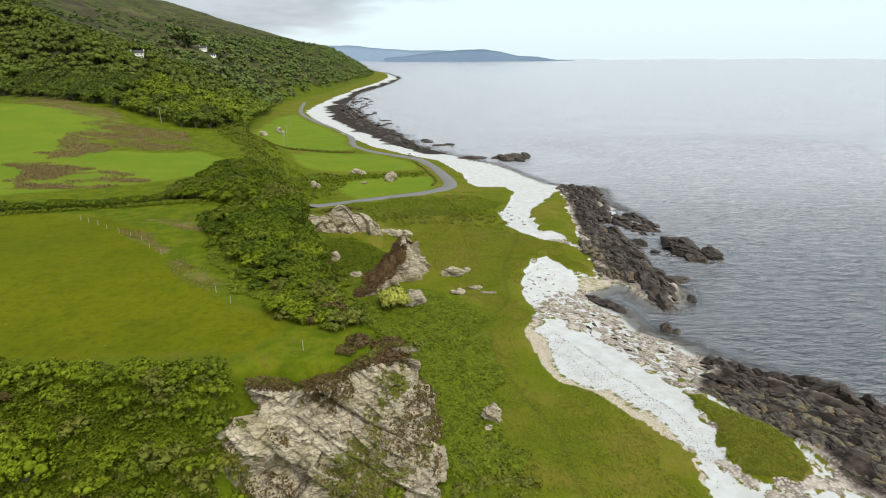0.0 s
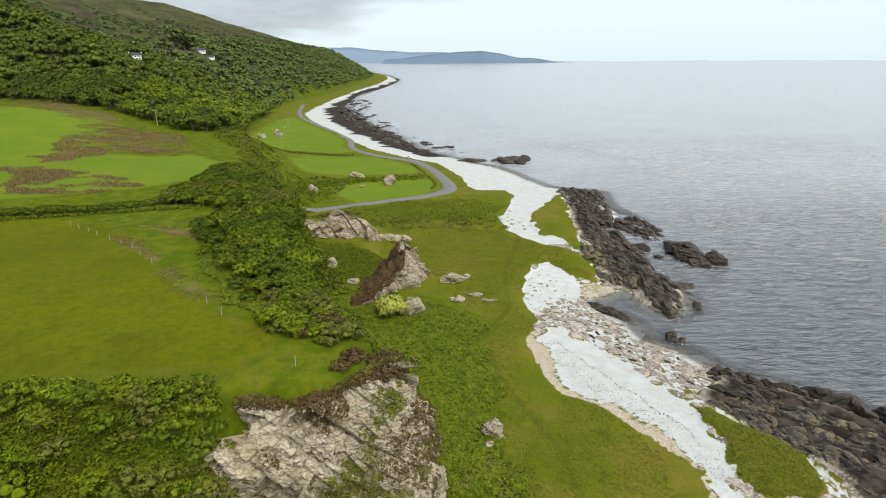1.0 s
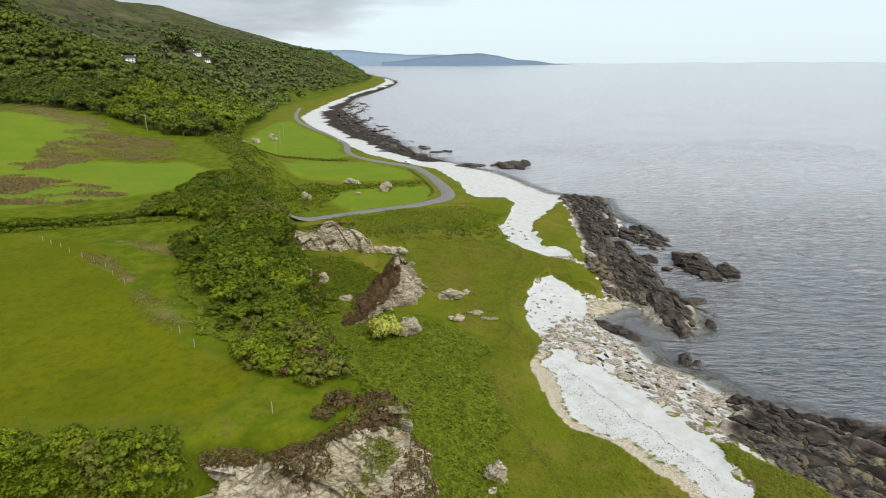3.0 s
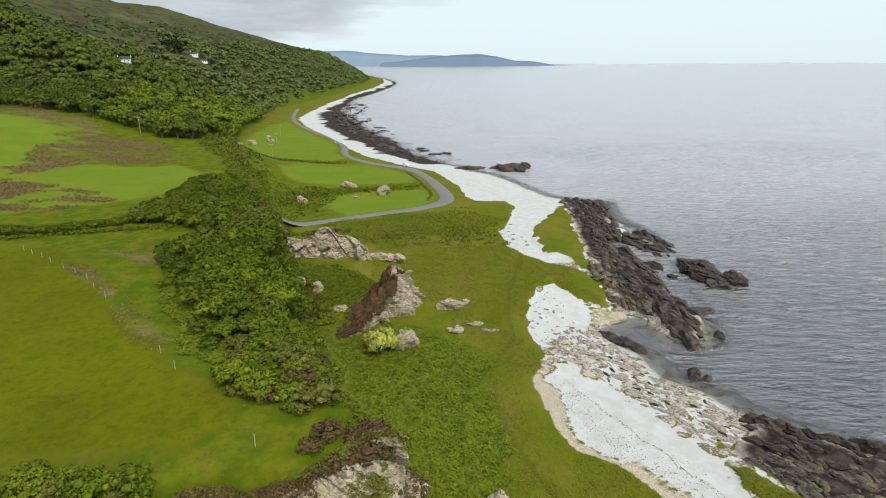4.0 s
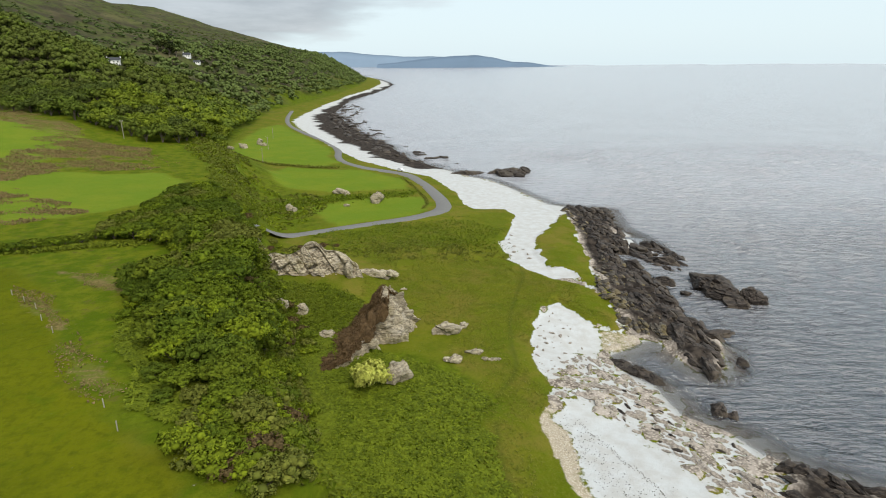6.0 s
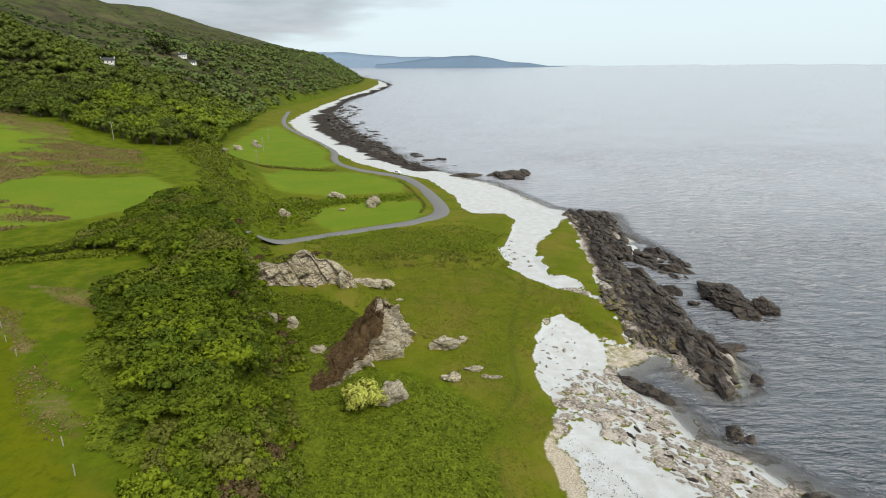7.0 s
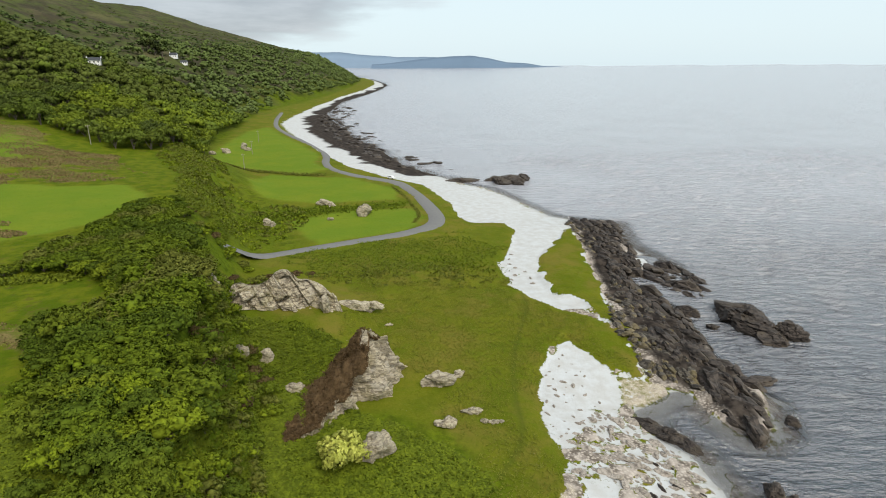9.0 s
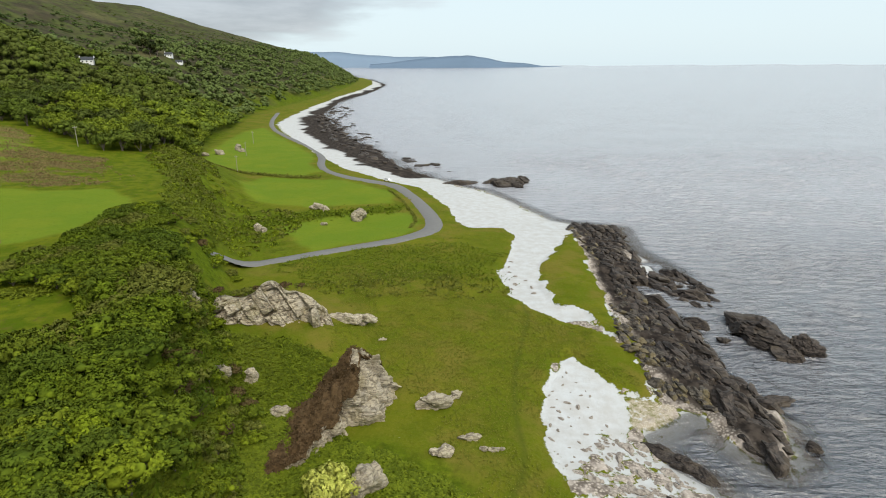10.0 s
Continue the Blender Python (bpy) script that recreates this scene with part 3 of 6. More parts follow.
def ground_sheet():
    def steps(spans):
        return np.unique(np.concatenate([np.arange(a, b, s) for a, b, s in spans]))
    xs = steps([(-3000, -900, 100), (-900, -330, 12), (-330, -110, 3.0), (-110, -62, 1.4), (-62, 84, 0.65), (84, 160, 4), (160, 800, 60), (800, 5000, 400)])
    ys = steps([(-120, 36, 6), (36, 175, 0.65), (175, 270, 1.1), (270, 420, 1.6), (420, 800, 3), (800, 1500, 10), (1500, 3000, 30), (3000, 4900, 200)])
    gx, gy = np.meshgrid(xs, ys)
    x, y = gx.ravel(), gy.ravel()
    z = land_height(x, y)
    d = inside(COAST, x, y)
    jag = fbm(x, y, 4, 4, 8) * 1.5
    turf = np.maximum(np.maximum(inside(TURF, x, y), inside(TURF_SOUTH, x, y)), inside(TURF_NORTH, x, y) - 0.4 + 2.2 * fbm(x, y, 5, 4, 19)) + jag
    grass = smooth(turf, -0.25, 0.35)
    far = smooth(y, 240, 300)
    sand = np.maximum(np.maximum(inside(SAND_SOUTH, x, y), inside(SAND_MID, x, y)) + jag, np.minimum(d - 1 - 4 * fbm(x, y, 12, 3, 6), 3) * smooth(y, 160, 172) - 9 * smooth(170 - y, 0, 4))
    sand = smooth(sand, -0.5, 0.9) * (1 - grass)
    reefish = np.maximum(inside(REEF, x, y), inside(ROCKS_SOUTH, x, y)) + jag
    rock = np.maximum(smooth(reefish, -1, 0.6), 0) * (1 - grass)
    shelf = (1 - grass) * (1 - sand) * smooth(fbm(x, y, 2.8, 4, 17), 0.0, 0.2)
    ledge = smooth(fbm(x * 0.7 + y * 0.7, (y - x) * 0.35, 3.0, 4, 41), -0.1, 0.25)
    z = z + rock * ledge * 0.9 * smooth(d, -6, 2) + shelf * 0.25 * smooth(d, -2, 2)
    rock = np.maximum(rock, shelf)
    sand = np.maximum(sand, (1 - grass) * (1 - rock) * 0.75)
    sand = sand * (1 - 0.85 * rock)
    weed = np.maximum(inside(FAR_WEED, x, y) + 3 + fbm(x, y, 14, 4, 45) * 9, np.maximum(inside(REEF, x, y), inside(ROCKS_SOUTH, x, y) + 1) + jag - 1.5)
    weed = np.maximum(weed, np.minimum(13 + 12 * fbm(x, y, 70, 3, 46) - d, 4) - 40 * smooth(y, 780, 640))
    weed = smooth(weed, -1, 1.5) * (1 - grass)
    weed = np.maximum(weed, smooth(d, 3.0, 0.5) * smooth(y, 135, 150) * smooth(y, 264, 252) * smooth(x, 43, 47))
    heath = np.maximum(np.maximum(inside(HEATH_A, x, y), inside(HEATH_C, x, y)), inside(HEATH_B, x, y)) + fbm(x, y * 1.6, 13, 5, 51) * 10
    brown = smooth(heath, -2, 4) * (0.25 + 0.65 * smooth(fbm(x * 0.7, y * 1.5, 9, 4, 53), -0.35, 0.1))
    brown = np.maximum(brown, smooth(np.maximum(inside(RUSH, x, y), inside(RUSH_B, x, y)) + fbm(x, y, 5, 4, 57) * 3 - 0.5, -1, 1.5) * 0.75)
    u = inside(HILL_FOOT, x, y)
    moor = smooth(u + fbm(x, y, 60, 4, 61) * 40, 5, 60)
    field = np.zeros_like(x)
    for f in (NEAR_FIELD, WEST_FIELD, LOW_FIELD_A, LOW_FIELD_B, LOW_FIELD_C):
        field = np.maximum(field, smooth(inside(f, x, y) + jag * 1.2, -1.6, 1.8))
    lush = smooth(np.hypot(x + 30, y - 60), 95, 130)
    fern = np.zeros_like(x)
    for f, much in ((FERN_LOW, 1), (FERN_TOP, 0.8), (FERN_ROAD, 0.28), (FERN_DITCH, 0.9), (FERN_NORTH, 0.9)):
        fern = np.maximum(fern, much * smooth(inside(f, x, y) + fbm(x, y, 10, 5, 71) * 8, -2.5, 3))
    p = inside(PLATEAU, x, y)
    fern = np.maximum(fern, smooth(p, -16, -8) * smooth(p, 1.5, -0.5) * smooth(y, 230, 190))
    fern = np.maximum(fern, 0.8 * smooth(p, -34, -26) * smooth(p, 4, -2) * smooth(y, 185, 215) * smooth(y, 352, 340))
    fern = np.maximum(fern, smooth(u, -4, 6) * (1 - moor))
    fern = fern * grass * (1 - field) * (1 - brown)
    shingle = smooth(np.minimum(inside(TURF, x, y) + jag, 0.1) - 4 * smooth(x, 33, 36) + 2.2 * fbm(x, y, 6, 3, 82), -3.6, -1.2) * (1 - grass) * (1 - smooth(y, 106, 114))
    shingle = np.maximum(shingle, 0.75 * smooth(inside(POOL_SHORE, x, y) + jag * 0.5, -1, 1))
    sand = sand * (1 - 0.85 * shingle)
    z = z + fern * 0.25 * fbm(x, y, 1.3, 2, 91) + (1 - field) * grass * 0.12 * fbm(x, y, 1.6, 3, 93)
    trail = np.zeros_like(x)
    for line in (TRAIL_A, TRAIL_B):
        c = along(line, 1.0)
        q = np.append(c, c[::-1] + 0.01, 0)
        trail = np.maximum(trail, smooth(-np.abs(inside(q, x, y)), -0.75, -0.15))
    nx, ny = len(xs), len(ys)
    i = np.arange(nx * ny).reshape(ny, nx)
    faces = np.stack([i[:-1, :-1], i[:-1, 1:], i[1:, 1:], i[1:, :-1]], -1).reshape(-1, 4)
    me = mesh_np("ground", np.stack([x, y, z], 1), faces, GROUND, True)
    for name, rgb in (("zone_a", (sand, brown, fern)), ("zone_b", (rock, field, shingle)), ("zone_c", (weed, moor, trail)), ("zone_d", (lush, smooth(p, -2, 2), lush))):
        a = me.color_attributes.new(name, "FLOAT_COLOR", "POINT")
        a.data.foreach_set("color", np.stack([*rgb, np.ones_like(x)], 1).astype(np.float32).ravel())
    return tagged(new("ground", me), "green coastal turf, bracken and pale sand falling to the sea", "ground", kind="structure")


ground = ground_sheet()


def sea_sheet():
    def steps(spans):
        return np.unique(np.concatenate([np.arange(p, q, w) for p, q, w in spans]))
    xs = np.r_[steps([(-3000, -250, 250), (-250, 20, 10), (20, 130, 0.7), (130, 300, 1.2), (300, 700, 40), (700, 5000, 250)]), 4990]
    ys = np.r_[steps([(-250, 60, 31), (60, 270, 0.7), (270, 470, 1.2), (470, 1000, 20), (1000, 4990, 250)]), 4990]
    gx, gy = np.meshgrid(xs, ys)
    r = np.hypot(gx, gy)
    z = 50.0 * np.clip((r - 2900) / 2050, 0, None)
    # wind waves running in from the open sea
    wr = np.random.RandomState(4)
    calm = smooth(gx, 36, 62) * smooth(gx, 300, 250) * smooth(gy, 470, 400)
    patch = 0.65 + 0.5 * fbm(gx, gy, 22, 3, 15)
    for _ in range(16):
        a, lam = radians(78 + wr.normal() * 17), 2.0 * math.exp(wr.uniform(0, 1.15))
        z = z + 0.019 * lam * calm * patch * np.sin((gx * math.cos(a) + gy * math.sin(a)) * 6.283 / lam + wr.uniform(0, 6.283) + 0.9 * vnoise(gx / 9, gy / 9, 7))
    faces = grid_quads(*gx.shape)
    keep = (r.ravel()[faces] < 4950).all(1)
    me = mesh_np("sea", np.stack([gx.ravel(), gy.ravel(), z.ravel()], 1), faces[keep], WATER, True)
    depth = -land_height(gx.ravel(), gy.ravel())
    clear = smooth(depth, 1.3, 0.05)
    a = me.color_attributes.new("shallow", "FLOAT_COLOR", "POINT")
    a.data.foreach_set("color", np.stack([clear, clear, clear, np.ones_like(clear)], 1).astype(np.float32).ravel())
    return tagged(new("sea", me), "grey rippled sea reaching to the horizon", "sea", kind="structure")


sea = sea_sheet()


def ground_z(x, y):
    return float(land_height(np.array([x], float), np.array([y], float))[0])


def road_strip():
    c = along(ROAD, 1.5)
    t = np.gradient(c, axis=0)
    t /= np.linalg.norm(t, axis=1)[:, None]
    side = np.stack([t[:, 1], -t[:, 0]], 1)
    z = land_height(c[:, 0], c[:, 1])
    z = np.convolve(np.pad(z, 4, "edge"), np.ones(9) / 9, "valid") + 0.22
    wide = np.interp(c[:, 1], [186, 215, 232, 262, 300, 320, 345, 760], [1.7, 1.8, 2.6, 2.6, 2.3, 3.2, 1.9, 1.9])
    rows = []
    for k, dz in ((-1.25, -0.45), (-1.0, 0.0), (0.0, 0.05), (1.0, 0.0), (1.25, -0.45)):
        rows.append(np.column_stack([c + side * (wide * k)[:, None], z + dz]))
    v = np.stack(rows, 1).reshape(-1, 3)
    i = np.arange(len(v)).reshape(-1, 5)
    faces = np.stack([i[:-1, :-1], i[:-1, 1:], i[1:, 1:], i[1:, :-1]], -1).reshape(-1, 4)
    return tagged(new("road", mesh_np("road", v, faces[:, ::-1], ASPHALT, True)), "narrow grey asphalt coast road", "road", kind="structure")


road = road_strip()


def far_hills(name, x0, x1, y, heights, material, label, seed):
    """A ridge across the bay, hazed by its material's colour alone: a solid wedge with an uneven skyline."""
    xs = np.arange(x0, x1 + 1, 12.0)
    top = np.interp((xs - x0) / (x1 - x0), np.linspace(0, 1, len(heights)), heights)
    top = np.maximum(top + fbm(xs, xs * 0 + seed, 160, 4, seed) * 0.07 * top, 0)
    rows = [np.column_stack([xs, np.full_like(xs, y - 150), np.full_like(xs, 0)]), np.column_stack([xs, np.full_like(xs, y - 80), 30 + top * 0.6]),
            np.column_stack([xs, np.full_like(xs, y), 33 + top]), np.column_stack([xs, np.full_like(xs, y + 60), np.full_like(xs, 0)])]
    v = np.stack(rows, 1).reshape(-1, 3)
    i = np.arange(len(v)).reshape(-1, 4)
    faces = np.stack([i[:-1, :-1], i[1:, :-1], i[1:, 1:], i[:-1, 1:]], -1).reshape(-1, 4)
    return tagged(new(name, mesh_np(name, v, faces, material, True)), label, "backdrop", kind="structure")


far_hills("backdrop_far", -1300, 380, 4650, [150, 135, 122, 118, 95, 84, 88, 80, 60], FAR_LAND, "hills across the bay, haze painted as pale blue", 3)
far_hills("backdrop_headland", -420, 980, 4450, [32, 40, 58, 75, 86, 92, 74, 40, 34, 12, 8], FAR_SHORE, "headland across the bay, haze painted as blue-grey", 5)


# ---- rock ----
def worley(p, seed=0):
    """Nearest cell in 3D: a random number, a random slope and the distance to the next cell's edge."""
    c = np.floor(p)
    n = len(p)
    best, second = np.full(n, 9.0), np.full(n, 9.0)
    rnd, slope = np.zeros(n), np.zeros(n)

    def h(q, s):
        v = np.sin(q[:, 0] * 127.1 + q[:, 1] * 311.7 + q[:, 2] * 74.7 + s * 53.3 + seed * 19.1) * 43758.5453
        return v - np.floor(v)
    for i in (-1, 0, 1):
        for j in (-1, 0, 1):
            for k in (-1, 0, 1):
                q = c + np.array([i, j, k])
                r = np.stack([h(q, 1), h(q, 2), h(q, 3)], 1)
                v = p - q - r
                d = np.sqrt((v * v).sum(1))
                near = d < best
                second = np.where(near, best, np.minimum(second, d))
                best = np.where(near, d, best)
                rnd = np.where(near, h(q, 4), rnd)
                tilt = v[:, 0] * (h(q, 5) - 0.5) + v[:, 1] * (h(q, 6) - 0.5) + v[:, 2] * (h(q, 7) - 0.5)
                slope = np.where(near, tilt, slope)
    return rnd, slope, second - best


def blocks(q, seed):
    """Boxes of jointed rock, laid like uneven masonry: how proud each stands, with its own tilt, and how near a joint is."""
    def h(a, b, c, k):
        v = np.sin(a * 127.1 + b * 311.7 + c * 74.7 + k * 53.3 + seed * 19.1) * 43758.5453
        return v - np.floor(v)
    c = np.floor(q[:, 2])
    x = q[:, 0] + h(c, c * 0, c * 0, 1) * 3
    a = np.floor(x)
    y = q[:, 1] + h(a, c, a * 0, 2) * 3
    b = np.floor(y)
    fx, fy, fz = x - a - 0.5, y - b - 0.5, q[:, 2] - c - 0.5
    tilt = fx * (h(a, b, c, 5) - 0.5) + fy * (h(a, b, c, 6) - 0.5) + fz * (h(a, b, c, 7) - 0.5)
    edge = 0.5 - np.maximum(np.abs(fx), np.maximum(np.abs(fy), np.abs(fz)))
    return h(a, b, c, 4), tilt, edge


def crag(p, size, seed=0, dip=30.0):
    """How far broken, bedded rock stands out at p (metres), for blocks of about that size."""
    a = radians(dip)
    q = np.stack([p[:, 0] * 0.92 + p[:, 1] * 0.38, p[:, 1] * 0.92 - p[:, 0] * 0.38, p[:, 2]], 1)
    q = np.stack([q[:, 0] * math.cos(a) - q[:, 2] * math.sin(a), q[:, 1], q[:, 0] * math.sin(a) + q[:, 2] * math.cos(a)], 1)
    q = q + 0.09 * np.stack([fbm(p[:, 0] + p[:, 2], p[:, 1] - p[:, 2], size * 1.2, 3, seed + k) for k in (1, 2, 3)], 1) * size
    out = 0
    for f, amp in ((1.0, 1.0), (0.42, 0.34), (0.17, 0.09)):
        r, s, e = blocks(q / (size * f) * np.array([0.62, 0.9, 1.5]), seed)
        out = out + amp * (0.75 * (r - 0.5) + 1.3 * s - 0.25 * np.exp(-e * 22))
        r, s, e = worley(q / (size * f) + 5.3, seed)
        out = out + amp * (0.25 * (r - 0.5) + 1.0 * s)
    return out * size * 0.44


def grid_faces(rows, cols, wrap=False):
    i = np.arange(rows * cols).reshape(rows, cols)
    if wrap:
        i = np.concatenate([i, i[:, :1]], 1)
    return np.stack([i[:-1, :-1], i[:-1, 1:], i[1:, 1:], i[1:, :-1]], -1).reshape(-1, 4)


def cliff_mesh(name, top, base, nu, nv, size, seed, material, bulge=0.6, dip=30, relief=1.2):
    """A rock face from a top edge to a base line, with its crown bent back into the ground."""
    t = along(top, 0.2)
    b = along(base, 0.2)
    s = np.linspace(0, 1, nu)
    T = np.stack([np.interp(s, np.linspace(0, 1, len(t)), t[:, k]) for k in range(3)], 1)
    B = np.stack([np.interp(s, np.linspace(0, 1, len(b)), b[:, k]) for k in range(3)], 1)
    v = np.linspace(-0.16, 1, nv)[:, None, None]
    out = (B - T) * np.array([1, 1, 0])
    out /= np.linalg.norm(out, axis=1)[:, None] + 1e-6
    v0 = np.clip(v, 0, 1)
    ease = v0 + 0.22 * np.sin(v0 * np.pi) * np.array([0, 0, 1]) * -1 * (1 - v0)
    P = T[None] + (B - T)[None] * ease
    P = P + np.minimum(v, 0) * (out[None] * 14 + np.array([0, 0, 3.0]))
    P = P.reshape(-1, 3)
    N = np.repeat(out[None] + np.array([0, 0, 0.35]), nv, 0).reshape(-1, 3)
    N /= np.linalg.norm(N, axis=1)[:, None]
    ends = np.tile(smooth(s, 0, 0.06) * smooth(s, 1, 0.94), nv)
    k = (0.25 + 0.75 * smooth(np.repeat(v.ravel(), nu), -0.16, 0.04)) * (0.3 + 0.7 * ends)
    P = P + N * (relief * crag(P, size, seed, dip) * k + bulge * 0.4 - 1.2 * (1 - ends))[:, None]
    return mesh_np(name, P, grid_faces(nv, nu), material)


def boulder_mesh(name, seed, size=(1, 1, 1), material=None, detail=4, rough=0.5, flat=False):
    """An angular boulder of about unit radius, cut by a few planes and broken up."""
    bm = bmesh.new()
    bmesh.ops.create_icosphere(bm, subdivisions=detail, radius=1.0)
    bm.verts.ensure_lookup_table()
    P = np.array([v.co[:] for v in bm.verts])
    rng = np.random.RandomState(seed)
    for _ in range(9):
        n = rng.normal(size=3)
        n[2] = n[2] * 0.8 + (0.35 if flat else 0.1)
        n /= np.linalg.norm(n)
        over = P @ n - rng.uniform(0.55, 0.85)
        P = P - np.maximum(over, 0)[:, None] * n * 0.95
    P = P * np.array(size)
    N = P / (np.linalg.norm(P, axis=1)[:, None] + 1e-6)
    P = P + N * crag(P + seed * 7.3, rough * max(size) * 0.9, seed)[:, None] * 0.75
    for v, co in zip(bm.verts, P):
        v.co = co
    me = bpy.data.meshes.new(name)
    bm.to_mesh(me)
    bm.free()
    if material:
        me.materials.append(material)
    return me


# ---- foliage ----
def leaf_cards(centres, normals, size, rng, jitter=0.42):
    """Small bent leaf sprays, two triangles each, facing roughly along their normals."""
    n = len(centres)
    N = normals + rng.normal(size=(n, 3)) * jitter
    N /= np.linalg.norm(N, axis=1)[:, None]
    A = np.cross(N, rng.normal(size=(n, 3)))
    A /= np.linalg.norm(A, axis=1)[:, None] + 1e-9
    Bv = np.cross(N, A)
    s = size * rng.uniform(0.6, 1.4, n)[:, None]
    droop = -N * s * 0.35
    v = np.stack([centres - A * s + droop, centres - Bv * s * 0.55, centres + A * s + droop, centres + Bv * s * 0.55], 1).reshape(-1, 3)
    return v, np.arange(4 * n).reshape(-1, 4)


def unit(v):
    return v / (np.linalg.norm(v, axis=1)[:, None] + 1e-9)


def crown_arrays(seed, radius, height, lobes, leaves, size, squash=0.85, clump=14, spread=0.30):
    """Leaf sprays in clumps over a heap of lobes: a domed crown with an uneven outline, gaps and a dark heart.
    Gives vertices, faces and soft normals, and the lobes."""
    rng = np.random.RandomState(seed)
    i = np.arange(lobes)
    ang = i * 2.39996 + rng.normal(size=lobes) * 0.35
    rad = radius * 0.74 * np.sqrt((i + 0.4) / lobes) * rng.uniform(0.85, 1.15, lobes)
    R = radius * rng.uniform(0.30, 0.46, lobes) * (9 / max(lobes, 9)) ** 0.3
    hz = height * (0.22 + 0.60 * np.sqrt(np.clip(1 - (rad / radius) ** 2, 0, 1)) * rng.uniform(0.82, 1.08, lobes)) - R * 0.35
    C = np.stack([np.cos(ang) * rad, np.sin(ang) * rad, hz], 1)
    flat = np.array([1, 1, squash])
    tufts = max(leaves // clump, lobes)
    pick = rng.choice(lobes, tufts, p=R ** 2 / (R ** 2).sum())
    D = rng.normal(size=(tufts, 3))
    D[:, 2] = D[:, 2] * 0.9 + 0.45
    D = unit(D)
    T = C[pick] + D * (R[pick] * rng.uniform(0.84, 1.10, tufts))[:, None] * flat
    keep = np.ones(tufts, bool)
    for c, r in zip(C, R):
        q = (T - c) / flat
        keep &= ~((q * q).sum(1) < (r * 0.80) ** 2)
    T, D, Rt = T[keep], D[keep], R[pick][keep]
    n = len(T) * clump
    own = np.repeat(np.arange(len(T)), clump)
    d = unit(rng.normal(size=(n, 3)) + D[own] * 0.9)
    P = T[own] + d * (Rt[own] * spread * rng.uniform(0.5, 1.15, n))[:, None]
    v, f = leaf_cards(P, d * 0.7 + D[own] * 0.5 + np.array([0, 0, 0.25]), size, rng, 0.45)
    soft = unit(d * 0.75 + D[own] * 0.55 + np.array([0, 0, 0.12]) + rng.normal(size=(n, 3)) * 0.16)
    return (v, f, np.repeat(soft, 4, 0)), C, R


def core_arrays(C, R, squash=0.85, k=0.60, seed=0):
    """Rough solid hearts of the lobes."""
    bm = bmesh.new()
    bmesh.ops.create_cube(bm, size=2.0)
    bmesh.ops.subdivide_edges(bm, edges=bm.edges[:], cuts=1, use_grid_fill=True)
    bm.verts.index_update()
    V = np.array([v.co.normalized()[:] for v in bm.verts])
    F = np.array([[v.index for v in f.verts] for f in bm.faces])
    bm.free()
    rough = np.random.RandomState(seed).uniform(0.82, 1.12, (len(C), len(V), 1))
    v = (V[None] * rough * (R * k)[:, None, None] * np.array([1, 1, squash]) + C[:, None]).reshape(-1, 3)
    f = (F[None] + (np.arange(len(C)) * len(V))[:, None, None]).reshape(-1, 4)
    return v, f, np.tile(V, (len(C), 1))


def limb_arrays(path, r0, r1, sides=6):
    path = np.array(path, float)
    rings = []
    for i, p in enumerate(path):
        d = path[min(i + 1, len(path) - 1)] - path[max(i - 1, 0)]
        d /= np.linalg.norm(d)
        a = np.cross(d, [0.3, 0.9, 0.1])
        a /= np.linalg.norm(a)
        b = np.cross(d, a)
        r = r0 + (r1 - r0) * i / (len(path) - 1)
        th = np.arange(sides) * 6.283 / sides
        rings.append(p + r * (np.cos(th)[:, None] * a + np.sin(th)[:, None] * b))
    return np.concatenate(rings), grid_faces(len(path), sides, True)


def join(arrays):
    """Arrays of vertices, faces (and normals) put together."""
    fs, n = [], 0
    for a in arrays:
        fs.append(a[1] + n)
        n += len(a[0])
    out = [np.concatenate([a[k] for a in arrays]) for k in range(len(arrays[0])) if k != 1]
    return (out[0], np.concatenate(fs), *out[1:])


def tree_meshes(seed, radius, height, lobes, leaves, size, leaf, clump=14, spread=0.30):
    """The crown and the trunk with limbs of one tree."""
    a, C, R = crown_arrays(seed, radius, height, lobes, leaves, size, clump=clump, spread=spread)
    v, f, soft = join([a, core_arrays(C, R, seed=seed)])
    crown = mesh_np("crown", v, f, leaf, True, soft)
    rng = np.random.RandomState(seed + 500)
    lean = rng.normal(size=2) * 0.05 * height
    limbs = [limb_arrays([(0, 0, -1.2), (lean[0] * 0.3, lean[1] * 0.3, height * 0.25), (lean[0], lean[1], height * 0.62)], 0.045 * height, 0.015 * height, 7)]
    for k in rng.choice(len(C), min(5, len(C)), False):
        limbs.append(limb_arrays([(lean[0] * 0.3, lean[1] * 0.3, height * 0.22), C[k] * 0.5 + np.array([0, 0, height * 0.12]), C[k]], 0.02 * height, 0.006 * height, 5))
    v, f = join(limbs)
    return crown, mesh_np("trunk", v, f, BARK)


def plant_kind(name, crown, trunk, label, category, group):
    """A plant with its parts, kept as the pattern for the others; it takes the first place itself."""
    root = new(name)
    tagged(root, label, category, group)
    part("crown", crown, root)
    if trunk:
        part("trunk", trunk, root)
    return root


class Planter:
    """Sets out copies of a few patterns; the first copy of each is the pattern itself."""

    def __init__(self, patterns):
        self.patterns, self.used = patterns, set()

    def put(self, k, x, y, z, turn, scale):
        root = self.patterns[k % len(self.patterns)]
        m = pose(x, y, z, 0, 0, turn)
        if root not in self.used:
            self.used.add(root)
            root.matrix_basis = m
            root.scale = scale
            return root
        ob = copy_thing(root, m)
        ob.scale = scale
        return ob


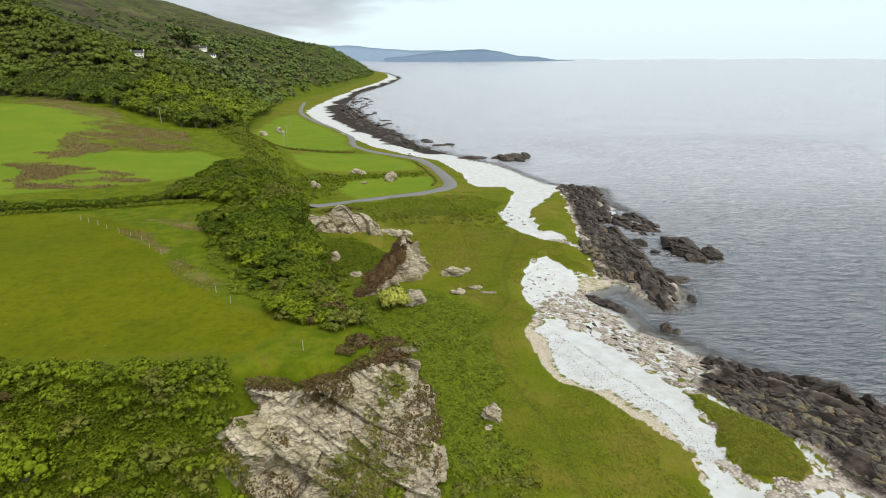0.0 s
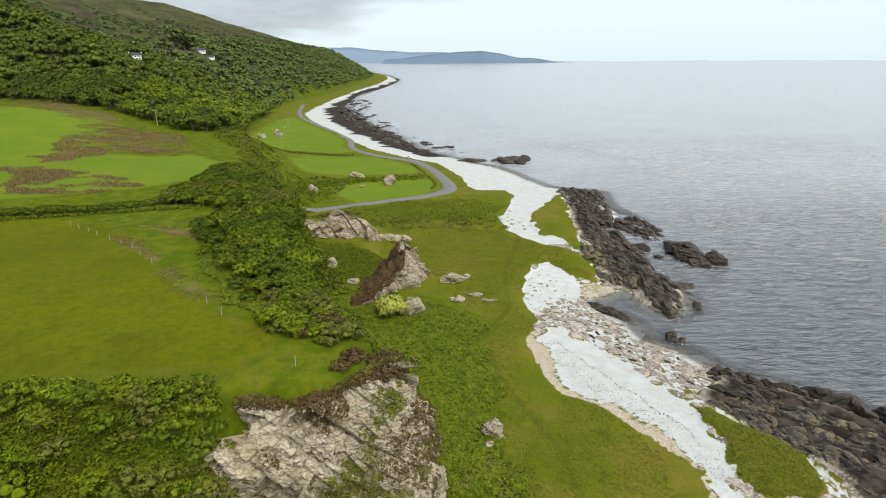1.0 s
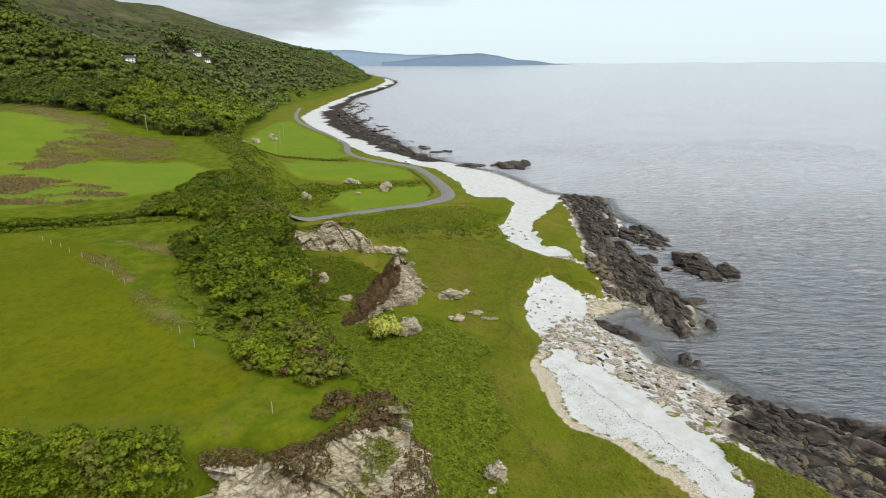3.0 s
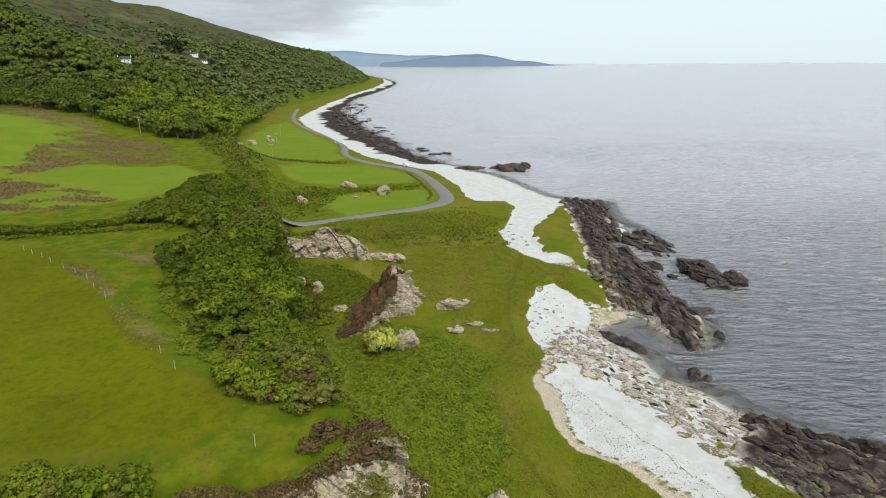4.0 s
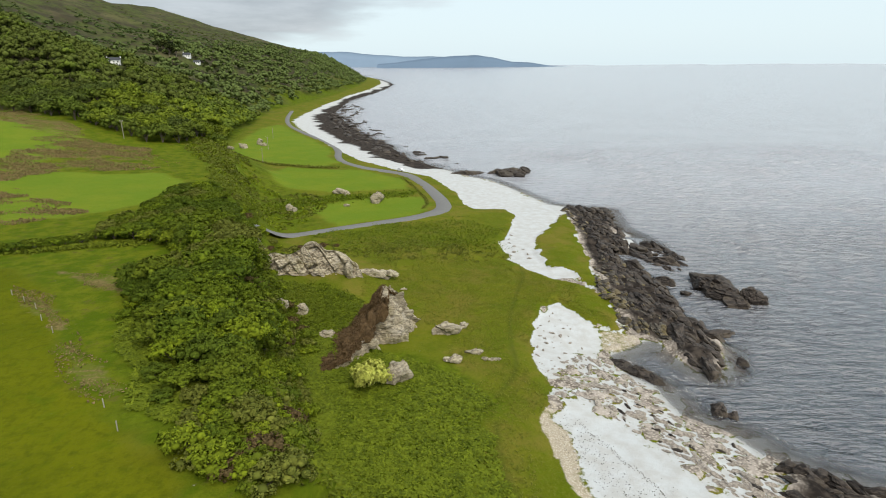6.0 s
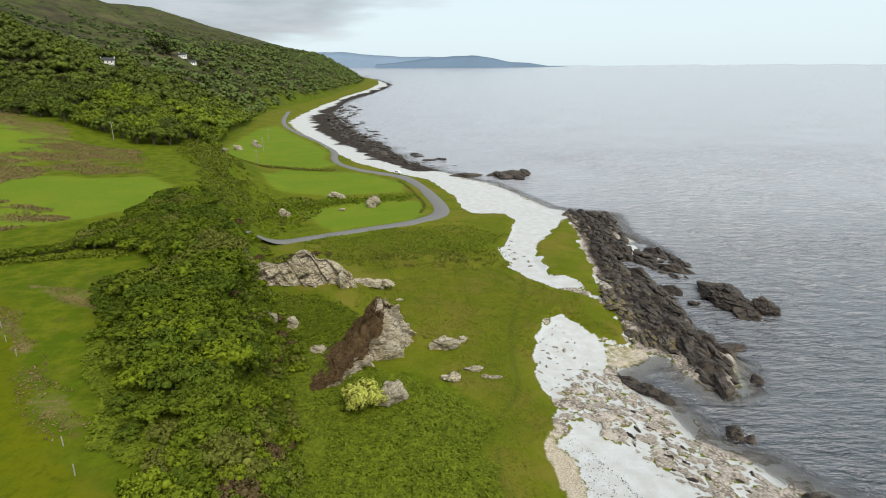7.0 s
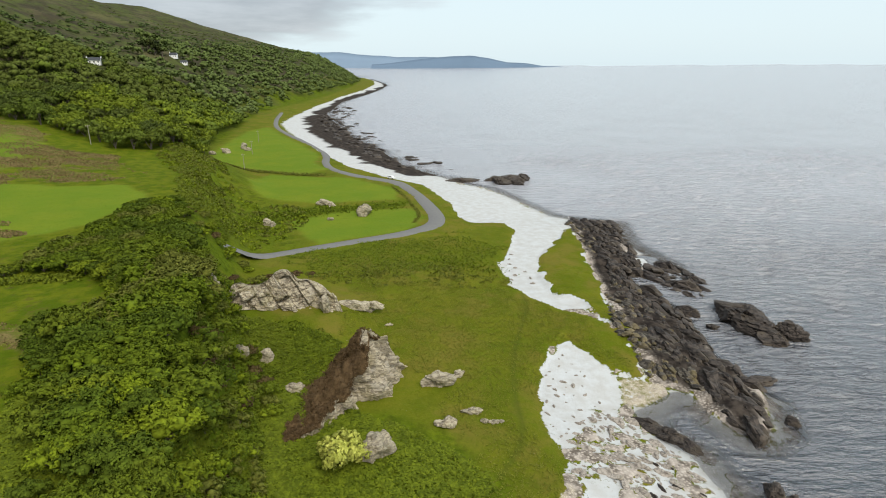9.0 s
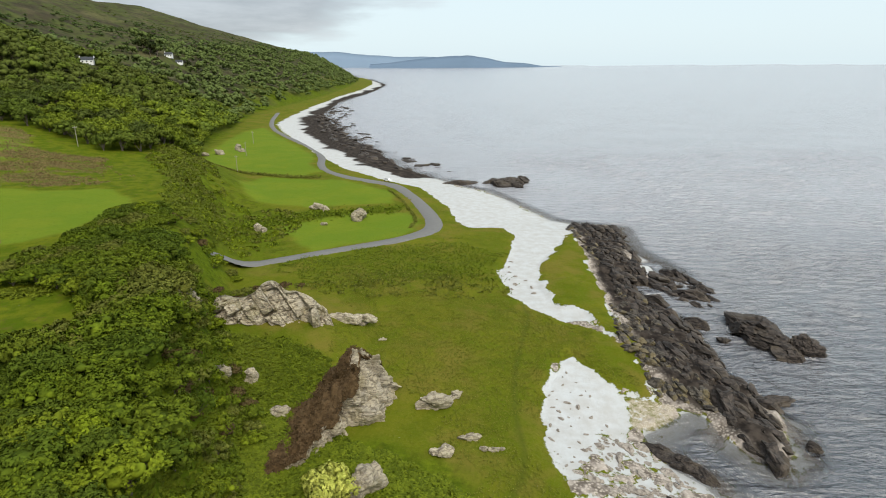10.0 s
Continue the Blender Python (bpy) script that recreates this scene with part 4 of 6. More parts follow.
def scatter(poly, gap, seed, tries=4000, limit=400):
    """Points in a polygon, at least gap apart."""
    rng = np.random.RandomState(seed)
    p = np.array(poly, float)
    lo, hi = p.min(0), p.max(0)
    q = rng.uniform(lo, hi, (tries, 2))
    q = q[inside(poly, q[:, 0], q[:, 1]) > 0]
    kept = []
    for a in q:
        if not kept or np.min(np.hypot(*(np.array(kept) - a).T)) > gap:
            kept.append(a)
            if len(kept) >= limit:
                break
    return np.array(kept)


def sprigs(points, z, rng, blades, length, width, rise=0.8):
    """Tufts: blades that spring from one foot and arch over, two quads each."""
    n = len(points) * blades
    foot = np.repeat(np.column_stack([points, z]), blades, 0)
    foot[:, :2] += rng.normal(size=(n, 2)) * length * 0.15
    a = rng.uniform(0, 6.283, n)
    L = length * rng.uniform(0.6, 1.35, n)
    d = np.stack([np.cos(a), np.sin(a), np.zeros(n)], 1)
    s = np.stack([-np.sin(a), np.cos(a), np.zeros(n)], 1) * (width * rng.uniform(0.7, 1.3, n))[:, None]
    up = np.array([0, 0, 1.0])
    m = foot + d * (L * 0.35)[:, None] + up * (L * rise * 0.75)[:, None]
    t = foot + d * (L * 0.95)[:, None] + up * (L * rise * rng.uniform(0.5, 0.95, n))[:, None]
    v = np.stack([foot - s * 0.4, foot + s * 0.4, m + s, m - s, t + s * 0.25, t - s * 0.25], 1).reshape(-1, 3)
    k = (np.arange(n) * 6)[:, None]
    f = np.concatenate([k + np.array([[0, 1, 2, 3]]), k + np.array([[3, 2, 4, 5]])], 0)
    return v, f


# ---- the near cliff ----
def ledge_growth(mesh, root, seed, count, level, patch, material, label, leaf=0.18):
    """Plants rooted where the rock lies back or a patch of soil clings to it."""
    r = np.random.RandomState(seed)
    n = len(mesh.polygons)
    nor, mid = np.empty(n * 3), np.empty(n * 3)
    mesh.polygons.foreach_get("normal", nor)
    mesh.polygons.foreach_get("center", mid)
    nor, mid = nor.reshape(-1, 3), mid.reshape(-1, 3)
    want = 0.3 * (np.abs(nor[:, 2]) - 0.5) + 0.9 * fbm(mid[:, 0] + mid[:, 2] * 0.4, mid[:, 2] + mid[:, 1] * 0.3, patch, 3, seed) - 0.12 > level
    pick = np.flatnonzero(want)
    if len(pick) == 0:
        return
    pick = r.choice(pick, count)
    out = nor[pick] * np.sign(nor[pick][:, 2:3] + 1e-6)
    c = mid[pick] + r.normal(size=(count, 3)) * 0.12 + out * r.uniform(0, 0.55, (count, 1))
    v, f = leaf_cards(c, out + np.array([0, 0, 0.5]), leaf, r, 0.6)
    part("ledge_growth", mesh_np("ledge_growth", v, f, material), root, label)


def crown_growth(mesh, root, seed, count, top, material, label, leaf):
    """Plants over the first faces of a rock face, those of its head."""
    r = np.random.RandomState(seed)
    mid = np.empty(len(mesh.polygons) * 3)
    mesh.polygons.foreach_get("center", mid)
    c = mid.reshape(-1, 3)[r.randint(0, top, count * 2)]
    c = c[fbm(c[:, 0], c[:, 1] + c[:, 2], 2.4, 3, seed) > -0.22][:count]
    c = c + r.normal(size=c.shape) * 0.1 + np.column_stack([np.zeros((len(c), 2)), r.uniform(0.05, 0.5, len(c))])
    v, f = leaf_cards(c, np.tile([0, 0, 1.0], (len(c), 1)), leaf, r, 0.8)
    part("crown_growth", mesh_np("crown_growth", v, f, material), root, label)


def near_cliff():
    root = new("cliff")
    tagged(root, "broken pale schist cliff face below the green field", "cliff")
    face = cliff_mesh("rock_face", [(-24, 58, 19.4), (-22, 57, 20.4), (-19.5, 58, 19.2), (-17, 58.4, 18.6), (-13, 58, 19.9), (-10.5, 60.5, 20.2), (-7, 62, 21.3), (-4.6, 63.6, 21.6), (-4.4, 66.5, 19.5), (-8, 71, 17)],
                      [(-28.5, 55, 10), (-25.5, 53, 6.5), (-21, 51.5, 4.5), (-17, 51, 3.5), (-9, 51, 3), (-3, 53, 3), (-0.6, 57, 3), (0.2, 61.5, 3), (-1.5, 66, 4), (-5, 73, 8)],
                      300, 170, 6.2, 4, PALE_ROCK, 0.6, 40, 1.35)
    ob = part("rock_face", face, root)
    crown_growth(face, root, 17, 10000, 299 * 30, HEATHER, "brown heather over the cliff's head", 0.17)
    crown_growth(face, root, 18, 7000, 299 * 26, LEAF_OLIVE, "rough grass over the cliff's head", 0.15)
    ledge_growth(face, root, 7, 12000, 0.03, 6.0, HEATHER, "brown heather on the ledges")
    ledge_growth(face, root, 12, 13000, 0.03, 6.5, LEAF_OLIVE, "green ivy and grass on the ledges")
    spur = boulder_mesh("spur", 31, (2.0, 2.2, 4.2), PALE_ROCK, 5, 0.45)
    part("spur", spur, root, "leaning rock spur at the foot of the face", pose(-1.6, 60.2, 7.2, 8, -6, 20))
    spur2 = boulder_mesh("spur", 37, (2.2, 2.0, 4.0), PALE_ROCK, 5, 0.45)
    part("spur", spur2, root, "", pose(-3.6, 56.0, 6.2, -6, 5, 70))
    spur3 = boulder_mesh("spur", 41, (2.6, 1.8, 3.2), PALE_ROCK, 5, 0.45)
    part("spur", spur3, root, "", pose(-23.4, 54.6, 10.0, -6, 5, 20))
    return root


near_cliff()


# ---- outcrops on the flat ----
def on_ground(x, y, sink=0.0):
    return (x, y, ground_z(x, y) - sink)


def ridge_rock(name, label, sections, seed, size, n=(150, 110)):
    """A ridge of rock: one steep bare side, one heathery back. Sections along it: foot of the face, crest (with height), foot of the back."""
    a = np.array(sections, float)
    s = np.linspace(0, len(a) - 1, n[0])
    a = np.stack([np.interp(s, np.arange(len(a)), a[:, k]) for k in range(a.shape[1])], 1)
    ends = smooth(s, 0, 0.8) * smooth(s, s[-1], s[-1] - 0.8)
    for k, much in ((2, 1.6), (3, 1.3), (4, 1.5)):
        a[:, k] += fbm(s, s * 0 + k * 7.0, 1.1, 3, seed) * much * ends
    face, crest, back = a[:, 0:2], a[:, 2:5], a[:, 5:7]
    zf, zb = land_height(*face.T) - 0.8, land_height(*back.T) - 0.8
    v = np.linspace(0, 1, n[1])
    up = np.interp(v, [0, 0.10, 0.40, 0.5, 0.62, 0.8, 1], [0, 0.22, 0.90, 1.0, 0.90, 0.52, 0])
    go = np.interp(v, [0, 0.5, 1], [0, 1, 2])
    P = np.empty((n[1], n[0], 3))
    for j in range(n[1]):
        g = go[j]
        lo, f = (face, g) if g <= 1 else (back, 2 - g)
        P[j, :, :2] = lo * (1 - f ** 0.8) + crest[:, :2] * f ** 0.8
        P[j, :, 2] = (zf if g <= 1 else zb) * (1 - up[j]) + crest[:, 2] * up[j]
    out = (face - crest[:, :2])
    out /= np.linalg.norm(out, axis=1)[:, None]
    V, S = np.repeat(v, n[0]), np.tile(s / s[-1], n[1])
    P = P.reshape(-1, 3)
    side = np.where(V < 0.5, 1.0, -0.6)[:, None] * np.tile(out, (n[1], 1))
    N = unit(np.column_stack([side, np.interp(V, [0, 0.35, 0.5, 0.7, 1], [0.2, 0.35, 1.2, 0.8, 0.2])]))
    soil = V + 0.22 * fbm(P[:, 0], P[:, 1] + P[:, 2], 3.2, 4, seed) + 0.20 * smooth(S, 0.62, 0.40) * smooth(V, 0.08, 0.2)
    soil = soil - 0.30 * smooth(S, 0.52, 0.60) * smooth(S, 0.84, 0.74) * smooth(np.abs(V - 0.5), 0.13, 0.05)
    rocky = np.interp(soil, [0.44, 0.54], [1.0, 0.4])
    P = P + N * (1.5 * crag(P, size, seed, 72) * rocky)[:, None]
    P = P + N * (1.5 * fbm(P[:, 0] + P[:, 2] * 0.5, P[:, 1], 4.5, 3, seed + 3) * smooth(V, 0.4, 0.6) * smooth(V, 1, 0.8))[:, None]
    root = new(name, mesh_np(name, P, grid_faces(n[1], n[0]), PALE_ROCK))
    tagged(root, label, "rock outcrop")
    grown = soil > 0.49
    Q = P + N * np.where(grown, 0.16 + 0.14 * fbm(P[:, 0], P[:, 1], 0.7, 2, 5), -0.5)[:, None]
    part("heather", mesh_np("heather", Q, grid_faces(n[1], n[0]), HEATHER, True), root, "mat of brown dead heather")
    return root, Q[grown & (V < 0.97)]


BIG_RIDGE = [(-19.2, 117.6, -19.6, 118.6, 4.6, -20.6, 121.5), (-16.0, 120.2, -16.8, 121.0, 5.8, -21.3, 126.0), (-13.3, 123.0, -14.0, 123.8, 7.2, -21.4, 131.0), (-10.0, 128.0, -11.0, 129.0, 9.4, -20.0, 136.0),
             (-6.0, 130.6, -9.0, 132.4, 11.8, -18.0, 140.0), (-4.2, 133.5, -9.2, 135.4, 14.0, -16.3, 143.5), (-3.5, 137.0, -7.0, 138.0, 12.0, -14.0, 146.0), (-4.0, 141.0, -6.2, 141.0, 8.4, -11.0, 147.0), (-6.0, 143.6, -7.6, 143.4, 4.6, -9.4, 146.0)]
big, big_points = ridge_rock("rock_outcrop", "large rock outcrop, pale face below, brown heather on its back", BIG_RIDGE, 5, 3.2)


def heather_on(root, pts, seed, count, label, leaf=0.2, tall=0.4):
    rng = np.random.RandomState(seed)
    pick = pts[rng.choice(len(pts), count)]
    pick = pick + rng.normal(size=pick.shape) * np.array([0.14, 0.14, 0.03])
    pick[:, 2] += rng.uniform(0, tall, count) * (0.4 + 0.6 * (fbm(pick[:, 0], pick[:, 1], 1.2, 2, seed) > 0))
    v, f = leaf_cards(pick, np.tile([0, 0, 1.0], (count, 1)), leaf, rng, 0.9)
    return part("heather", mesh_np("heather", v, f, HEATHER), root, label)


heather_on(big, big_points, 3, 14000, "sprigs of brown dead heather", 0.15)

CRAG_TOP = [(-40.5, 160.5, 12.0), (-39, 159.6, 13.2), (-36, 159, 12.4), (-33, 160, 12.8), (-30.5, 160.6, 15.2), (-28, 161.5, 15.4), (-26.4, 162, 12.6), (-24, 162.2, 12.8), (-22, 161.2, 12.2), (-20.5, 161.5, 10.2), (-19, 163, 8.6)]
CRAG_BASE = [(-41, 157.5, 8), (-39, 156, 8.5), (-36, 155.5, 9), (-31, 156, 8.5), (-27, 157, 8), (-23, 156.5, 7), (-20.5, 156.5, 6), (-18.5, 158.5, 6), (-16.5, 161, 6)]
crag_root = new("crag")
tagged(crag_root, "long low crag of pale grey rock under scrub", "crag")
part("rock_face", cliff_mesh("rock_face", CRAG_TOP, CRAG_BASE, 240, 90, 3.8, 9, PALE_ROCK, 0.4, 62, 1.25), crag_root)
part("ledge", boulder_mesh("ledge", 43, (3.6, 1.5, 1.3), PALE_ROCK, 4, 0.5, True), crag_root, "", pose(-15.0, 163, 6.6, 0, 4, -12))
part("ledge", boulder_mesh("ledge", 47, (2.6, 1.2, 0.9), PALE_ROCK, 4, 0.5, True), crag_root, "", pose(-11.0, 164.0, 6.0, 0, 3, -10))
part("ledge", boulder_mesh("ledge", 49, (1.3, 2.2, 2.6), PALE_ROCK, 4, 0.5), crag_root, "", pose(-20.8, 158.4, 8.6, 5, -4, 10))

# single rocks in the turf: x, y, half sizes, turn
TURF_ROCKS = [("boulder", "upright grey boulder split by a cleft in bracken", 7.2, 73.6, (1.25, 1.0, 1.7), 15), ("boulder", "small pale boulder in bracken", 6.6, 71.2, (0.7, 0.6, 0.5), 70),
              ("boulder", "squat brown and white boulder beside the elder bush", -6.2, 115.6, (2.0, 1.5, 2.0), 35),
              ("boulder", "low pale rock with turf on its back", 2.2, 135.4, (2.4, 1.5, 1.2), 8), ("boulder", "flat pale stone in the grass", 6.0, 138, (1.4, 0.5, 0.5), 40),
              ("boulder", "flat pale stone in the grass", 7.6, 127.3, (1.5, 0.7, 0.5), 5), ("boulder", "rounded pale stone in bracken", 3.6, 123.2, (1.5, 0.9, 0.8), 10),
              ("boulder", "small pale stone in the grass", 9.4, 124.6, (0.5, 0.4, 0.35), 10), ("boulder", "small pale stone in the grass", 10.8, 124.6, (0.7, 0.4, 0.3), 0),
              ("boulder", "small pale stone in the grass", 12.1, 124.8, (0.4, 0.3, 0.3), 50), ("boulder", "grey rock among scrub under the slope", -21.5, 133, (1.7, 0.9, 0.7), 20),
              ("boulder", "grey rock among scrub under the slope", -27.5, 139.5, (1.0, 0.8, 1.6), 0), ("boulder", "pale slab of rock on the wooded slope", -36.0, 138.6, (2.0, 1.2, 2.2), 60),
              ("boulder", "grey rock among scrub under the slope", -31.0, 136.5, (1.2, 0.9, 1.3), 10), ("boulder", "white stone in the short grass", -12, 163.6, (1.3, 0.6, 0.4), 12),
              ("boulder", "white stone in the short grass", -7.5, 158, (0.9, 0.4, 0.25), 0),
              ("boulder", "spiky pale rock standing in the field", -22.8, 250, (2.3, 1.7, 2.0), 20), ("boulder", "low pale rock among rough grass", -40, 266, (2.3, 1.3, 1.1), 0),
              ("boulder", "low pale rock among rough grass", -36.5, 264, (1.5, 1.0, 0.9), 60), ("boulder", "white rock in bracken by the field", -53.6, 236, (1.2, 0.9, 1.2), 20),
              ("boulder", "white rock in bracken by the field", -51.5, 235, (0.8, 0.7, 0.8), 60), ("boulder", "white stone in rough grass", -33.6, 243, (1.0, 0.6, 0.6), 0),
              ("boulder", "large white boulder below the wood", -125, 408, (2.6, 1.8, 1.7), 10), ("boulder", "large white boulder below the wood", -131, 402, (2.0, 1.5, 1.5), 40),
              ("boulder", "large white boulder below the wood", -120, 428, (2.0, 1.5, 2.0), 70), ("boulder", "large white boulder below the wood", -115, 420, (1.6, 1.3, 1.3), 20)]
for k, (name, label, x, y, size, turn) in enumerate(TURF_ROCKS):
    size = tuple(1.3 * c for c in size)
    ob = new(name, boulder_mesh(name, 60 + k, size, PALE_ROCK, 4, 0.95))
    ob.matrix_basis = pose(*on_ground(x, y, -size[2] * 0.45), 0, 0, turn)
    tagged(ob, label, "boulder", "boulders in the turf")

# ---- shore rocks ----
rng = np.random.RandomState(11)


def rock_set(material, seeds, size, flat, rough=0.6):
    return [boulder_mesh("rock", s, size, material, 3, rough, flat) for s in seeds]


DARK = rock_set(DARK_ROCK, range(100, 108), (0.9, 2.2, 0.85), False, 0.85)
LICHENED = rock_set(LICHEN_ROCK, range(110, 117), (0.9, 1.9, 0.75), True, 0.8)
SLABS = rock_set(BEACH_ROCK, range(120, 126), (0.9, 1.6, 0.4), True)


def dry(spots):
    """Leaves out what would stand in a channel of the reef."""
    q = np.asarray(spots)
    good = np.ones(len(q), bool)
    for line, wide in zip(CHANNELS, (2.6, 1.8)):
        p = np.array(line, float)
        good &= np.abs(inside(np.append(p, p[::-1] + 0.01, 0), q[:, 0], q[:, 1])) > wide
    return q[good]


def strew(meshes, spots, lo, hi, label, category, group, turn=20, spread=18, lift=0.1, tall=1.0, name="shore_rock"):
    for x, y in spots:
        s = math.exp(rng.uniform(math.log(lo), math.log(hi)))
        ob = new(name, meshes[rng.randint(len(meshes))])
        z = max(ground_z(x, y), -0.6)
        ob.matrix_basis = pose(x, y, z + lift * s, rng.normal() * 7, rng.normal() * 9, turn + rng.normal() * spread)
        ob.scale = (s * rng.uniform(0.8, 1.2), s * rng.uniform(0.8, 1.25), s * tall * rng.uniform(0.7, 1.2))
        tagged(ob, label, category, group)


REEF_EDGE = [(51, 252), (68, 251), (64, 226), (62, 208), (58.5, 192), (57.2, 178), (59.5, 166), (58.3, 151), (60.2, 145), (59, 138), (55, 127), (51.6, 124.5), (49, 128), (49.5, 138), (47, 150), (47.5, 166), (49, 185), (50.5, 205), (52, 226)]
REEF_OUTER = [(61, 200), (70.5, 204), (75, 190), (70, 181), (65, 181.5), (60, 193)]
strew(DARK, dry(scatter(REEF_EDGE, 1.6, 1, 3000, 290)), 0.6, 2.0, "dark weed-covered rock of the tidal reef", "rock", "rocks of the reef", 11, 9, 0.05, name="reef_rock")
strew(DARK, scatter(REEF_OUTER, 2.4, 2, 400, 26), 1.2, 2.4, "dark weed-covered rock of the tidal reef", "rock", "rocks of the reef", 20, 25, 0.1, name="reef_rock")
REEF_BACK = [(41, 142), (43.5, 141), (49, 137), (48, 150), (47.5, 166), (49, 185), (45.5, 186), (42.5, 172), (40, 158)]
strew(LICHENED, scatter(REEF_BACK, 1.7, 3, 1200, 80), 0.6, 1.4, "pale lichened rock at the back of the reef", "rock", "rocks at the back of the reef", 22, 14, 0.1, name="lichened_rock")
strew(LICHENED, scatter([(47, 205), (51, 203), (54, 226), (56, 250), (50, 250), (49, 226)], 2.2, 4, 400, 30), 0.7, 1.5, "pale lichened rock at the back of the reef", "rock", "rocks at the back of the reef", 22, 14, 0.1, name="lichened_rock")
strew(LICHENED, dry(scatter([(43, 143), (48, 139), (53, 150), (54.5, 170), (53, 195), (49, 188), (45, 165)], 2.0, 44, 900, 80)), 0.5, 1.15, "brown and grey lichened rib of the reef", "rock", "rocks at the back of the reef", 12, 12, 0.35, name="lichened_rock")
strew(DARK, scatter([(55, 62), (60, 55), (72, 55), (77, 64), (71, 73), (61, 76), (54.5, 69)], 1.5, 45, 1500, 95), 0.5, 1.25, "black weathered block of the foreshore", "rock", "rocks of the foreshore", 50, 40, 0.4)
# islets
ISLETS = [(71.5, 166.5, (4.0, 8.5, 2.6), 18), (77.6, 157.6, (2.0, 2.6, 2.4), 40), (73, 156, (2.4, 3.0, 1.2), 60), (38.5, 331, (5.0, 7.5, 2.6), -60), (46, 335, (4.0, 6.5, 2.3), -35), (33, 336, (2.6, 5.0, 1.4), -70), (43, 326, (2.4, 3.6, 1.2), 20), (16, 334, (7, 3.5, 1.0), 10),
          (47.4, 111.3, (1.1, 1.7, 1.0), 20), (49.2, 110, (0.8, 0.9, 0.6), 0), (59.4, 127.4, (1.1, 1.0, 0.9), 0), (61.5, 140, (2.2, 1.2, 0.7), 0), (61.2, 171, (1.4, 2.6, 1.1), 20), (63.4, 163, (1.4, 1.0, 0.6), 0), (38, 124.5, (1.1, 3.6, 0.8), 42), (36, 127.6, (0.9, 2.2, 0.7), 42),
          (40.2, 121.6, (0.9, 1.7, 0.7), 30)]
for k, (x, y, size, turn) in enumerate(ISLETS):
    size = tuple(1.35 * c for c in size)
    ob = new("islet_rock", boulder_mesh("islet_rock", 200 + k, size, DARK_ROCK, 5 if size[1] > 3 else 4, 0.4))
    ob.matrix_basis = pose(x, y, size[2] * 0.12, 0, 0, turn)
    tagged(ob, "black rock standing out of the sea, pale at the tide line", "rock", "rocks in the sea")
# black boulders along the southern water's edge, lichened slabs behind
edge = along([(49.5, 96.3), (53, 94.5), (57.5, 92.2), (61, 90), (65, 87), (69, 83.5), (73, 78.5), (77, 72), (80, 66)], 2.3)[:, :2]
strew(DARK, edge + rng.normal(size=edge.shape) * 0.5, 0.9, 1.7, "black boulder at the water's edge", "boulder", "boulders at the water's edge", 60, 30, 0.45, 1.35, "boulder")
strew(DARK, scatter([(46, 90), (51, 95), (64, 86.5), (74, 75), (70, 72), (60, 82), (50, 88)], 1.7, 6, 900, 60), 0.6, 1.2, "dark weathered rock on the foreshore", "rock", "rocks of the foreshore", 55, 20, 0.15)
strew(LICHENED, scatter([(44, 85), (50, 88), (60, 82), (70, 71), (72, 58), (58, 57), (52.5, 66), (50.5, 73), (46.5, 80)], 1.15, 7, 4000, 290), 0.38, 1.25, "lichened slab of bedded shore rock", "rock", "slabs of the foreshore", 44, 24, 0.32)
SHELF = [(20, 112), (24, 114.5), (30, 106.5), (34.5, 97.5), (41.5, 87), (49, 95), (45.5, 103), (39.5, 109.5), (38, 119), (33.5, 128), (28, 131), (22, 122)]
strew(SLABS, scatter(SHELF, 0.9, 8, 1500, 290), 0.22, 1.0, "flat brown slab of rock in the sand", "rock", "slabs on the beach", 40, 25, 0.05, name="flat_rock")
strew(DARK, scatter([(30, 108), (36, 97), (43, 89), (49, 95.5), (45, 103.5), (39.5, 110), (36, 121), (33, 118)], 2.2, 9, 700, 55), 0.16, 0.5, "dark wet rock on the lower beach", "rock", "rocks on the lower beach", 40, 25, 0.05)
strew(SLABS, scatter([(19, 126), (21, 140), (26, 149), (30, 146), (30, 132), (22, 120)], 1.3, 10, 300, 40), 0.12, 0.40, "grey stone lying in white sand", "stone", "stones in the sand", 30, 60, 0.12, 1.5, name="beach_stone")
strew(SLABS, scatter([(21, 184), (28, 184), (29, 200), (27, 214), (22, 204)], 3.2, 12, 300, 9), 0.25, 0.7, "grey stone lying in white sand", "stone", "stones in the sand", 30, 40, 0.12, 1.5, name="beach_stone")
# weedy skerries along the far bay
BAY = [(-125, 763), (-118, 676), (-88, 549), (-58, 461), (-27, 392), (-4, 356), (6, 362), (-14, 392), (-33, 455), (-55, 515), (-84, 640), (-92, 815), (-123, 915), (-132, 850)]
strew(DARK, scatter([(-112, 700), (-84, 590), (-52, 500), (-22, 425), (4, 372), (22, 350), (14, 372), (-4, 410), (-30, 480), (-62, 590), (-90, 720)], 7, 14, 500, 34), 1.2, 2.8, "low dark skerry covered in weed", "rock", "skerries of the bay", 60, 25, 0.25, 0.4, "skerry")
strew(DARK, scatter(BAY, 5, 13, 1800, 170), 1.6, 3.6, "low dark skerry covered in weed", "rock", "skerries of the bay", 30, 25, 0.0, 0.45, "skerry")


